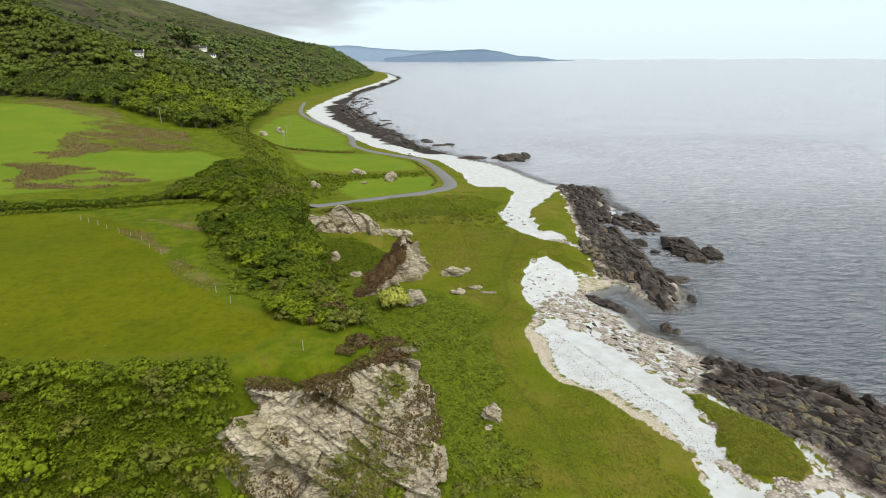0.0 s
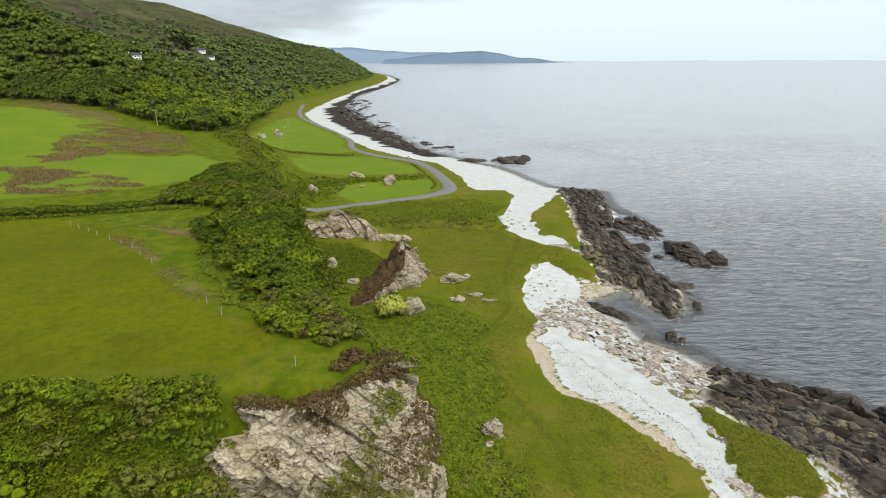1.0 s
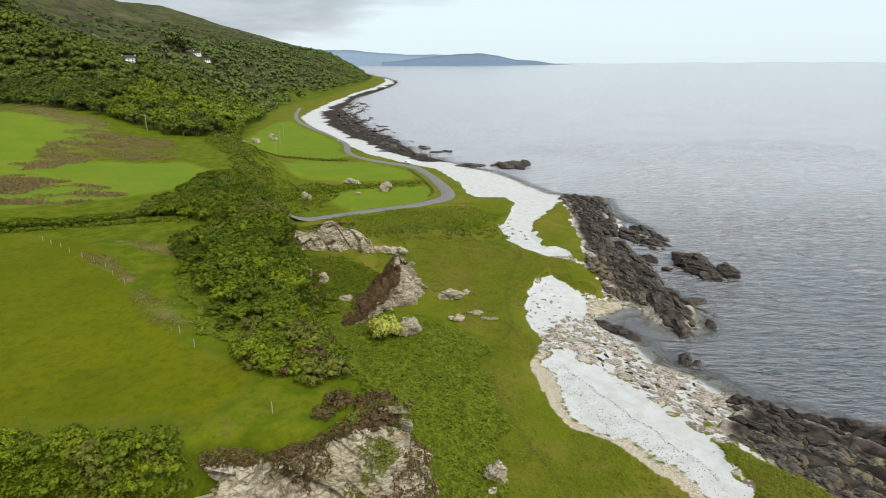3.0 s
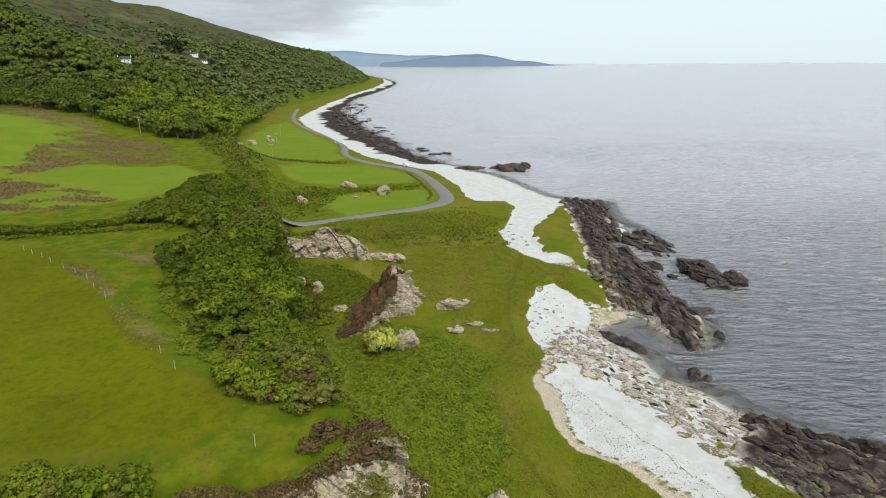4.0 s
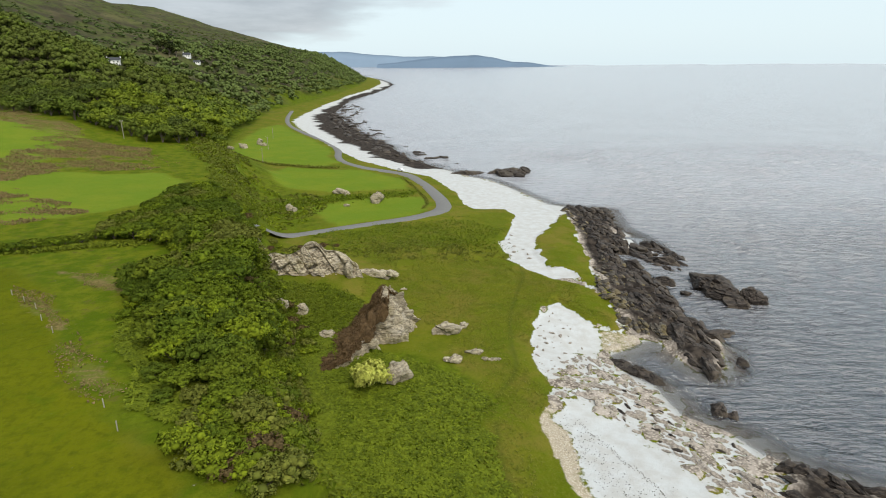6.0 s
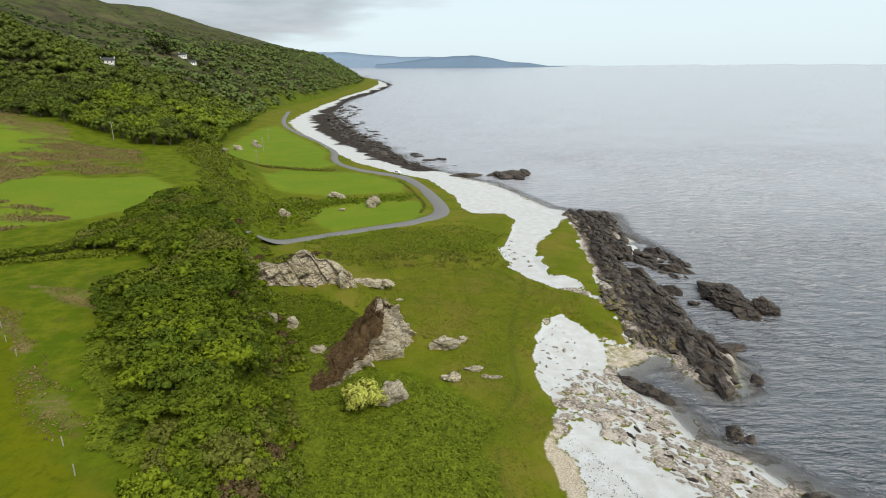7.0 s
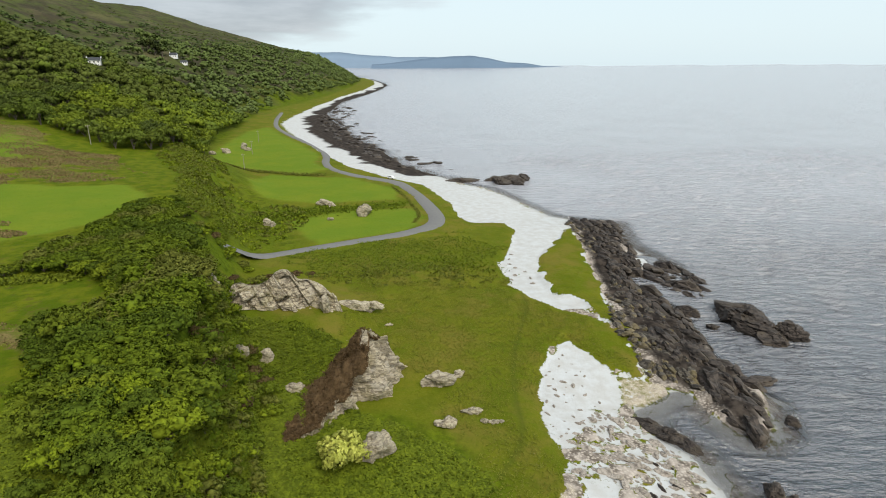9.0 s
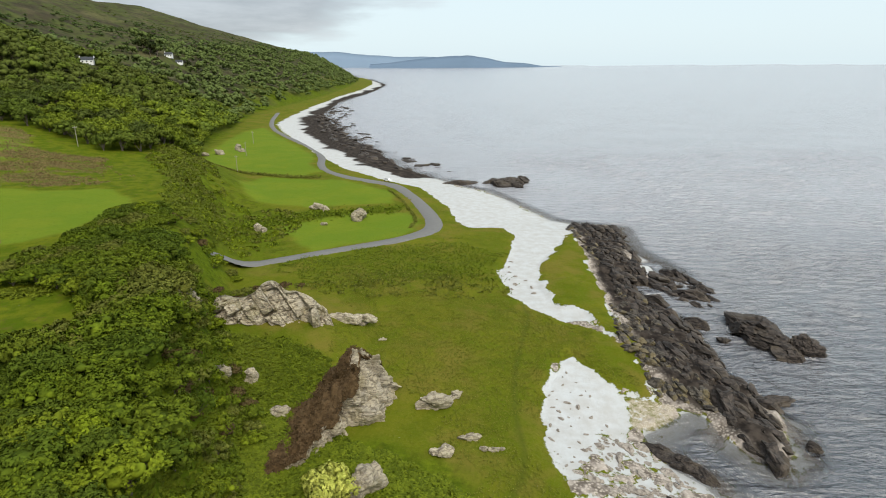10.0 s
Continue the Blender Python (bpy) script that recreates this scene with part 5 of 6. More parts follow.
# ---- trees and scrub ----
NEAR_TREES = Planter([plant_kind("tree", *tree_meshes(300 + k, 3.4, 6.0, 16, 4200, 0.17, (LEAF, LEAF_SHADE, LEAF_OLIVE, LEAF, LEAF_BRIGHT)[k]),
                                 ("dense green broadleaf tree on the slope", "dark green sycamore on the slope", "grey-green willow tree on the slope", "round green broadleaf tree on the slope", "bright yellow-green tree on the slope")[k],
                                 "tree", "trees of the scarp") for k in range(5)])
SCRUB = Planter([plant_kind(("bush", "shrub", "willow_bush", "heather_bush")[k], *tree_meshes(320 + k, 1.9, 2.6, 9, 1500, 0.13, (LEAF, LEAF_BRIGHT, LEAF_OLIVE, HEATHER)[k], 12, 0.38),
                            ("dark green bush on the slope", "bright yellow-green bush on the slope", "grey-green scrub bush on the slope", "brown dry gorse bush on the slope")[k],
                            "bush", "bushes of the scarp") for k in range(4)])
TREE_BELT = [(-51, 120), (-46, 111.5), (-41, 105), (-35, 92), (-30.5, 84.5), (-25, 77), (-20.5, 72), (-15.5, 70), (-13.5, 74), (-16, 82), (-19, 92), (-22.5, 104), (-25.5, 113), (-28, 121), (-31, 129), (-35, 140), (-40, 152),
             (-43, 160), (-48, 168), (-56, 180), (-63, 196), (-70, 207), (-78, 202), (-76, 182), (-71, 164), (-74, 151), (-66, 146), (-56, 144), (-48, 136), (-43.5, 128), (-45, 124)]
prng = np.random.RandomState(5)
for x, y in scatter(TREE_BELT, 2.7, 21, 6000, 230):
    edge_d = inside(TREE_BELT, np.array([x]), np.array([y]))[0]
    s = prng.uniform(0.8, 1.2) * (0.62 + 0.38 * min(1, edge_d / 4)) * np.interp(y, [68, 84, 104, 140, 180], [0.5, 0.66, 0.92, 1.05, 0.85])
    kind = fbm(np.array([x]), np.array([y]), 14, 2, 65)[0] + prng.normal() * 0.22
    k = 2 if kind < -0.22 else (0, 3)[prng.randint(2)] if kind < 0.16 else 1 if kind < 0.6 else 4
    NEAR_TREES.put(k, x, y, ground_z(x, y) - 0.7, prng.uniform(0, 360), (s * prng.uniform(0.95, 1.25), s * prng.uniform(0.95, 1.25), s * prng.uniform(0.8, 1.05)))
hedge = along([(-116, 130), (-104, 135), (-92, 137), (-83, 140.5), (-75, 146), (-70, 150)], 2.8)[:, :2]
for x, y in hedge:
    s = prng.uniform(0.5, 0.72)
    NEAR_TREES.put(prng.choice([0, 1, 3]), x + prng.normal() * 0.6, y + prng.normal() * 0.6, ground_z(x, y) - 0.5, prng.uniform(0, 360), (s * 1.15, s, s * 0.8))
for x, y, s in [(-46.0, 52.6, 1.1), (-49.4, 53.4, 1.15), (-47.2, 50.0, 1.1), (-44.2, 49.6, 0.9), (-50.5, 49.6, 1.1)]:
    NEAR_TREES.put(4, x, y, ground_z(x, y) - 0.4, prng.uniform(0, 360), (s, s, s * 0.95))
# bushes: fringe of the belt, the south slope, the cliff's head
spots = list(scatter([(-22, 78), (-18, 84), (-18, 98), (-22, 120), (-27, 138), (-31, 140), (-27, 120), (-24, 104), (-21, 90)], 2.4, 23, 1500, 60))
spots += list(scatter([(-44, 160), (-38, 158), (-33, 146), (-29, 134), (-24, 116), (-20, 100), (-15, 84), (-12, 74), (-20, 86), (-25, 106), (-30, 126), (-36, 142), (-42, 154)], 1.9, 38, 1500, 80))
spots += list(scatter([(-43, 153), (-36, 141), (-31, 129), (-27, 117), (-30.5, 117), (-35, 129), (-39, 140), (-46, 153)], 1.5, 39, 900, 70))
spots += list(scatter([(-25, 77), (-20, 71), (-15.5, 68.6), (-11.5, 70), (-12.5, 76), (-16, 84), (-21, 84)], 1.6, 47, 700, 46))
spots += list(scatter([(-62, 40), (-29, 41), (-27, 50), (-29, 57.5), (-62, 58)], 1.9, 24, 2500, 160))
spots += list(scatter([(-38, 152), (-44, 160), (-36, 163), (-28, 166), (-24, 168), (-40, 176), (-50, 172)], 2.8, 25, 700, 26))
spots += list(scatter([(-46, 190), (-52, 202), (-60, 206), (-64, 196), (-54, 184)], 2.4, 28, 500, 18))
spots += list(scatter([(-44, 104), (-48, 118), (-47, 130), (-52, 140), (-58, 145), (-52, 146), (-45, 136), (-43, 118)], 2.6, 27, 500, 18))
for x, y in spots:
    s = prng.uniform(0.6, 1.25)
    SCRUB.put(prng.choice([0, 0, 0, 1, 1, 1, 2, 2, 2, 3]), x, y, ground_z(x, y) - 0.4, prng.uniform(0, 360), (s, s, s * prng.uniform(0.7, 1.0)))
for x, y in along([(-55, 58.5), (-40, 59), (-30, 58.6), (-24, 58)], 1.5)[:, :2]:
    s = prng.uniform(0.3, 0.6)
    SCRUB.put(prng.choice([0, 2, 2, 1]), x, y + prng.normal() * 0.7, ground_z(x, y) - 0.35, prng.uniform(0, 360), (s * 1.3, s * 1.3, s * 0.8))
for x, y in list(scatter([(-32, 45), (-25, 46), (-23.5, 50), (-26, 55), (-27, 58), (-33, 57)], 1.7, 31, 600, 40)) + list(scatter([(1, 46), (12, 48), (10, 64), (4, 70), (1.5, 64), (2, 56)], 2.2, 32, 600, 40)):
    s = prng.uniform(0.4, 0.9)
    SCRUB.put(prng.choice([0, 2, 2, 1]) if x < -10 else 2, x, y, ground_z(x, y) - 0.4, prng.uniform(0, 360), (s, s, s * (0.8 if x < -10 else 0.45)))
for x, y, s in [(-9, 62.5, 1.0), (-7, 63.5, 1.1), (-5.6, 65, 0.8), (-8.5, 65.5, 0.9), (-6.8, 67.5, 0.8), (-7.6, 62.6, 0.7), (-5.2, 63.9, 0.6), (-10.5, 64.5, 0.9), (-9.8, 61.4, 0.7), (-11.8, 62.4, 0.7), (-7.4, 65.6, 1.1), (-6.2, 66.2, 0.9)]:
    SCRUB.put(3, x, y, max(ground_z(x, y), 19.6) - 0.3, prng.uniform(0, 360), (s, s, s * 0.65))
for x, y in scatter([(-64, 40), (-31, 40), (-27, 47), (-26.5, 55), (-30, 57.5), (-64, 58)], 2.1, 35, 1500, 110):
    s = prng.uniform(0.8, 1.35)
    SCRUB.put(prng.choice([0, 0, 1, 1, 2]), x, y, ground_z(x, y) - 0.5, prng.uniform(0, 360), (s, s, s * prng.uniform(0.7, 0.95)))
for x, y in along([(-44, 163), (-40, 161.5), (-36, 161), (-32, 162), (-27, 164.2), (-23, 165)], 1.5)[:, :2]:
    s = prng.uniform(0.4, 0.8)
    SCRUB.put(prng.choice([0, 2, 2, 3]), x + prng.normal() * 0.4, y + prng.normal() * 0.5, max(ground_z(x, y), 13.2) - 0.4, prng.uniform(0, 360), (s, s, s * 0.8))
for x, y in scatter([(-32, 44), (-24.5, 44), (-24, 50), (-25, 58), (-31, 58)], 1.6, 36, 700, 44):
    s = prng.uniform(0.7, 1.2)
    SCRUB.put(prng.choice([0, 1, 1, 2]), x, y, ground_z(x, y) - 0.4, prng.uniform(0, 360), (s, s, s * 0.9))
# shrubs that hang over the western end of the cliff
for x, y, z, s in [(-24.2, 54.8, 14.6, 0.8), (-22.8, 53.4, 11.4, 0.7), (-25.2, 54.2, 12.2, 1.1), (-23.8, 53.0, 7.6, 1.1), (-25.6, 53.2, 7.0, 1.3), (-21.6, 52.2, 8.0, 0.6), (-24.6, 56.2, 17.6, 0.8), (-26.4, 56.8, 17.2, 1.0), (-23.0, 55.4, 16.4, 0.45), (-25.6, 56.6, 16.0, 0.7), (-26.2, 55.3, 12.8, 0.9), (-26.6, 54.2, 9.5, 1.0), (-24.6, 55.6, 16.8, 0.5), (-24.8, 53.6, 8.0, 0.9), (-23.4, 53.4, 9.6, 0.5), (-25.4, 55.6, 14.4, 0.7), (-27.6, 55.2, 11.0, 1.0), (-27.4, 56.6, 14.5, 0.9), (-22.4, 52.0, 5.6, 0.8), (-20.5, 51.6, 5.6, 0.7), (-12.5, 51.0, 5.6, 0.8), (-10.8, 51.2, 6.6, 0.6), (-5.6, 53.2, 8.4, 0.6), (-6.8, 52.6, 7.0, 0.7)]:
    SCRUB.put(prng.choice([0, 2, 0, 1]), x, y, z - 0.9, prng.uniform(0, 360), (s, s, s))
# pale elder beside the outcrop
elder = plant_kind("elder_bush", *tree_meshes(340, 1.9, 2.9, 20, 7000, 0.11, LEAF_YELLOW, 12, 0.42), "pale yellow-green elder bush beside the big outcrop", "bush", "")
elder.matrix_basis = pose(-10.6, 114.0, ground_z(-10.6, 114.0) - 0.9, 0, 0, 30)
elder.scale = (1.8, 1.8, 1.9)

# ---- the wood on the hill ----
WOOD = Planter([plant_kind("woodland_tree", *tree_meshes(360 + k, 5.2, 10.5, 18, 1700, 0.36, (LEAF_WOOD, LEAF_WOOD, LEAF_GLADE, LEAF_GLADE, LEAF_HILL)[k], 10, 0.5),
                           ("tall green broadleaf tree of the hillside wood", "tall green broadleaf tree of the hillside wood", "bright green broadleaf tree of the hillside wood", "light green tree of the hillside wood", "dark green tree of the hillside wood")[k],
                           "tree", "trees of the hillside wood") for k in range(5)])
wx, wy = np.random.RandomState(7).uniform((-560, 260), (-120, 620), (15000, 2)).T
wu = inside(WOOD_EDGE, wx, wy)
bare = fbm(wx, wy, 60, 4, 77)
ok = (wu > 0) & (wu < 300 + 80 * bare) & ((wu < 190) | (bare > -0.15))
kept = []
for a in np.stack([wx, wy], 1)[ok]:
    if not kept or np.min(np.hypot(*(np.array(kept) - a).T)) > 5.8:
        kept.append(a)
kept = np.array(kept)


def open_view(q):
    """Leaves out what stands close by or in the sight line of the hill houses."""
    good = np.ones(len(q), bool)
    for hx, hy in HOUSES:
        way = np.array([-hx, -hy]) / math.hypot(hx, hy)
        rel = q - np.array([hx, hy])
        good &= ~((rel @ way > -9) & (rel @ way < 60) & (np.abs(rel @ np.array([-way[1], way[0]])) < 11))
    return q[good]


HOUSES = [(-294.5, 590), (-320, 818), (-309, 820)]
kept = open_view(kept)
order = np.argsort(np.hypot(kept[:, 0], kept[:, 1]))
near_wood, rest = kept[order[:280]], kept[order[280:]]
for x, y in near_wood:
    s = prng.uniform(0.75, 1.3)
    foot = inside(HILL_FOOT, np.array([x]), np.array([y]))[0]
    WOOD.put(prng.choice([0, 1, 2, 2, 3, 4] if foot < 45 and x > -185 else [0, 1, 4, 4, 4, 4]), x, y, ground_z(x, y) - 2.0 * s, prng.uniform(0, 360), (s, s, s * prng.uniform(0.8, 1.05)))


def wood_stuff(name, spots, leaves, size, material, label, seed, scale=(0.85, 1.45), lobes=8, low=1.0):
    """Many far trees in one mesh: leafy crowns over the slope."""
    r = np.random.RandomState(seed)
    pats = []
    for k in range(6):
        a, C, R = crown_arrays(400 + seed * 10 + k, 5.0, 10.0, lobes, leaves, size, clump=6, spread=0.55)
        pats.append(join([a, core_arrays(C, R, k=0.84, seed=k)]))
    z = land_height(spots[:, 0], spots[:, 1])
    arrays = []
    for (x, y), h in zip(spots, z):
        v, f, q = pats[r.randint(6)]
        a, s = r.uniform(0, 6.283), r.uniform(*scale)
        c, d = math.cos(a) * s, math.sin(a) * s
        arrays.append((np.stack([v[:, 0] * c - v[:, 1] * d + x, v[:, 0] * d + v[:, 1] * c + y, v[:, 2] * s * low + h - low], 1), f,
                       np.stack([(q[:, 0] * c - q[:, 1] * d) / s, (q[:, 0] * d + q[:, 1] * c) / s, q[:, 2]], 1)))
    v, f, q = join(arrays)
    return tagged(new(name, mesh_np(name, v, f, material, True, q)), label, "trees", kind="stuff")


# brighter leaves near the foot of the hill; darker ones above and to the west
half = np.random.RandomState(3).uniform(size=len(rest)) + 0.35 * smooth(inside(HILL_FOOT, rest[:, 0], rest[:, 1]), 110, 20) + 0.45 * fbm(rest[:, 0], rest[:, 1], 45, 3, 84) - 0.4 * smooth(-rest[:, 0], 170, 240)
wood_stuff("woodland", rest[half < 0.42], 190, 0.62, LEAF_HILL, "dark green broadleaf wood on the hillside", 1)
wood_stuff("woodland", rest[(half >= 0.42) & (half < 0.9)], 190, 0.62, LEAF_WOOD, "green broadleaf trees among the hillside wood", 2)
wood_stuff("woodland", rest[half >= 0.9], 190, 0.62, LEAF_GLADE, "bright green trees among the hillside wood", 3)
wx, wy = np.random.RandomState(8).uniform((-520, 600), (-140, 2600), (3000, 2)).T
wu = inside(WOOD_EDGE, wx, wy)
bare = fbm(wx, wy, 90, 4, 78)
far_wood = np.stack([wx, wy], 1)[(wu > 0) & (wu < 170 + 60 * bare)]
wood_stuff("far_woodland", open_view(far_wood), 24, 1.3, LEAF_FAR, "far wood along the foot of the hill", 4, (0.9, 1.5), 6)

# bushes and lone trees over the upper hill
wx, wy = np.random.RandomState(9).uniform((-1150, 250), (-220, 1900), (5200, 2)).T
wu = inside(HILL_FOOT, wx, wy)
bare = fbm(wx, wy, 110, 5, 79)
upper = np.stack([wx, wy], 1)[(wu > 120) & (wu < 620) & (bare + fbm(wx, wy, 30, 3, 80) * 0.5 > 0.02 + 0.0006 * (wu - 120))]
wood_stuff("hill_scrub", open_view(upper), 30, 1.2, LEAF_HILL, "dark scrub scattered over the upper hill", 5, (0.25, 0.65), 4, 0.55)
wx, wy = np.random.RandomState(10).uniform((-700, 600), (-250, 1900), (3600, 2)).T
wu = inside(HILL_FOOT, wx, wy)
upper2 = np.stack([wx, wy], 1)[(wu > 150) & (wu < 270 + 90 * fbm(wx, wy, 90, 4, 83))]
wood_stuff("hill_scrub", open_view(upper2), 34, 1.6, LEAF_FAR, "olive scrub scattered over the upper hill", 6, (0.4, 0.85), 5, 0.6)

# dark conifers beside the upper house
for k, (x, y, s) in enumerate([(-346, 796, 1.5), (-340, 800, 1.8), (-333, 797, 1.7), (-336, 806, 1.7), (-327, 802, 1.3), (-300, 826, 1.1), (-292, 830, 1.2), (-284, 828, 1.0), (-276, 830, 0.9)]):
    if k == 0:
        conifer = plant_kind("conifer", *tree_meshes(350, 4.0, 10.0, 14, 900, 0.5, LEAF_DARK), "dark conifer beside the hill house", "tree", "conifers by the house")
        conifer.matrix_basis = pose(x, y, ground_z(x, y) - 0.5)
        conifer.scale = (s, s, s)
        first = conifer
    else:
        c2 = copy_thing(first, pose(x, y, ground_z(x, y) - 0.5, 0, 0, 50 * k))
        c2.scale = (s, s, s)


# ---- small growth ----
def cover(name, poly, count, seed, blades, length, width, material, label, category, rise=0.8, wobble=4.0, avoid=()):
    r = np.random.RandomState(seed)
    p = np.array(poly, float)
    q = r.uniform(p.min(0) - wobble, p.max(0) + wobble, (count * 3, 2))
    d = inside(poly, q[:, 0], q[:, 1]) + fbm(q[:, 0], q[:, 1], 8, 4, 71) * wobble
    turf = np.maximum(np.maximum(inside(TURF, q[:, 0], q[:, 1]), inside(TURF_SOUTH, q[:, 0], q[:, 1])), inside(TURF_NORTH, q[:, 0], q[:, 1])) + fbm(q[:, 0], q[:, 1], 4, 4, 8) * 1.5
    q = q[(d > 0) & (turf > 0.2)][:count]
    v, f = sprigs(q, land_height(q[:, 0], q[:, 1]) - 0.02, r, blades, length, width, rise)
    return tagged(new(name, mesh_np(name, v, f, material)), label, category, kind="stuff")


GRASS = leaf_material("rough_grass", (0.190, 0.195, 0.026), (0.110, 0.128, 0.012), 0.2)
cover("bracken", FERN_LOW, 15000, 1, 3, 0.62, 0.15, FERN, "bright green bracken on the flat below the scarp", "bracken", 0.7, 5)
cover("bracken", [(-28, 84), (-18, 76), (-8, 70), (-3, 66), (-6, 80), (-14, 92), (-18, 120), (-26, 150), (-36, 152), (-28, 120)], 8000, 2, 3, 0.62, 0.15, FERN, "bracken on the slope of the scarp", "bracken", 0.7, 3)
cover("bracken", FERN_TOP, 3500, 3, 5, 0.5, 0.12, FERN, "bracken at the edge of the field", "bracken", 0.7, 4)
cover("bracken", [(-62, 40), (-26, 40), (-24, 50), (-30, 57), (-62, 57)], 15000, 4, 3, 0.75, 0.15, FERN, "bracken on the slope below the field", "bracken", 0.7, 3)
cover("bracken", [(-64, 204), (-54, 212), (-66, 240), (-84, 275), (-96, 305), (-116, 330), (-104, 285), (-84, 240)], 6000, 9, 4, 0.8, 0.16, FERN, "bracken on the bank above the low fields", "bracken", 0.7, 5)
cover("bracken", FERN_ROAD, 3000, 10, 3, 0.5, 0.11, FERN, "bracken among the rough grass by the road", "bracken", 0.7, 8)
cover("rough_grass", [(-4, 56), (34, 56), (34, 68), (20, 86), (17, 106), (19, 128), (26, 150), (40, 142), (40, 155), (30, 168), (20, 186), (-10, 186), (-16, 160), (0, 130), (8, 110)], 24000, 5, 3, 0.2, 0.06, GRASS, "rough olive grass on the raised beach", "grass", 1.0, 14)
cover("rough_grass", TURF_SOUTH, 2500, 6, 4, 0.25, 0.05, GRASS, "salt turf among the shore rocks", "grass", 1.0, 1)


def sedge_row(line, count, seed, spread, size, material, label):
    r = np.random.RandomState(seed)
    c = along(line, 0.5)[:, :2]
    q = c[r.choice(len(c), count)] + r.normal(size=(count, 2)) * spread
    p = np.column_stack([q, land_height(q[:, 0], q[:, 1]) + r.uniform(0.05, size * 1.6, count)])
    v, f = leaf_cards(p, np.tile([0, 0, 1.0], (count, 1)), size, r, 0.7)
    tagged(new("sedge", mesh_np("sedge", v, f, material)), label, "sedge", kind="stuff")


sedge_row([(-130, 350), (-102, 347), (-75, 337), (-60, 331), (-52, 331)], 2200, 1, 1.3, 0.5, LEAF_OLIVE, "dark sedge along the ditch between the low fields")
sedge_row([(-60, 236), (-48, 252), (-32, 259), (-12, 265)], 1800, 3, 3.5, 0.5, LEAF, "rough growth between the rocks of the field")
sedge_row([(-4.5, 240), (-2.6, 250), (-5, 263), (-9, 282), (-16, 304)], 700, 4, 0.4, 0.35, LEAF_OLIVE, "dark growth along the wall beside the road")
sedge_row([(-108, 129), (-96, 135), (-82, 139), (-70, 143), (-60, 143)], 3000, 5, 1.2, 0.35, FERN, "bracken bank below the hedge")
sedge_row([(12, 189), (4, 193), (-8, 194), (-22, 190)], 900, 7, 3.2, 0.28, LEAF_OLIVE, "patch of brambles in the rough grass")
sedge_row([(18, 194), (12, 197), (2, 200)], 500, 8, 2.4, 0.3, LEAF, "patch of brambles in the rough grass")


def heath_patch(poly, count, seed, label, size=0.27, wander=10):
    r = np.random.RandomState(seed)
    p = np.array(poly, float)
    q = r.uniform(p.min(0) - 6, p.max(0) + 6, (count * 3, 2))
    d = inside(poly, q[:, 0], q[:, 1]) + fbm(q[:, 0], q[:, 1] * 1.6, 13, 5, 51) * wander
    q = q[(d > 0) & (fbm(q[:, 0] * 0.7, q[:, 1] * 1.5, 9, 4, 53) > r.uniform(-0.35, 0.05, len(q)))][:count]
    z = land_height(q[:, 0], q[:, 1])
    c = np.column_stack([q, z + r.uniform(0.05, 1.6 * size, len(q))])
    v, f = leaf_cards(c, np.tile([0, 0, 1.0], (len(c), 1)), size, r, 0.9)
    tagged(new("rushes", mesh_np("rushes", v, f, RUSHES)), label, "rushes", kind="stuff")


heath_patch(HEATH_A, 11000, 1, "brown dead rushes in the field")
heath_patch(HEATH_C, 12000, 3, "brown dead rushes in the field")
heath_patch(HEATH_B, 9000, 2, "brown dead bracken on the upper field")

heath_patch(RUSH, 9000, 4, "brown dead bracken along the field fence", 0.15, 3)
heath_patch(RUSH_B, 3000, 5, "brown dead bracken along the field fence", 0.13, 3)

def lumps(poly, count, seed, material, label, size=0.34):
    """Low mounds of leaves, a few dozen sprays each, over rough ground."""
    r = np.random.RandomState(seed)
    p = np.array(poly, float)
    q = r.uniform(p.min(0), p.max(0), (count * 4, 2))
    q = q[(inside(poly, q[:, 0], q[:, 1]) > 0) & (fbm(q[:, 0], q[:, 1], 9, 3, seed) > -0.1)][:count]
    wide = r.uniform(0.5, 1.4, len(q))
    own = np.repeat(np.arange(len(q)), 26)
    d = unit(r.normal(size=(len(own), 3)) * np.array([1, 1, 0.7]) + np.array([0, 0, 0.5]))
    z = land_height(q[:, 0], q[:, 1])
    c = np.column_stack([q, z])[own] + d * wide[own][:, None] * np.array([1, 1, 0.75])
    v, f = leaf_cards(c, d, size, r, 0.5)
    soft = np.repeat(unit(d + r.normal(size=d.shape) * 0.2), 4, 0)
    tagged(new("brambles", mesh_np("brambles", v, f, material, True, soft)), label, "brambles", kind="stuff")


BANK = [(-58, 212), (-50, 206), (-44, 222), (-40, 246), (-48, 262), (-72, 268), (-84, 290), (-96, 320), (-118, 340), (-124, 325), (-112, 290), (-96, 262), (-80, 238), (-68, 218)]
lumps(BANK, 420, 1, LEAF_OLIVE, "olive brambles and bracken on the bank above the low fields")
lumps(BANK, 420, 2, LEAF_BRIGHT, "green brambles and bracken on the bank above the low fields")
lumps([(-30, 186), (-8, 192), (14, 196), (22, 188), (18, 178), (0, 180), (-20, 178)], 130, 3, LEAF_OLIVE, "low brambles in the rough grass", 0.2)
lumps([(-36, 150), (-27, 152), (-20, 150), (-18, 140), (-24, 132), (-22, 118), (-18, 100), (-13, 84), (-19, 90), (-26, 116), (-31, 134)], 260, 4, LEAF, "brambles and bracken at the foot of the scarp", 0.17)
lumps([(1, 44), (14, 46), (12, 64), (6, 72), (1, 66)], 70, 5, LEAF_OLIVE, "grey-green brambles below the cliff", 0.16)
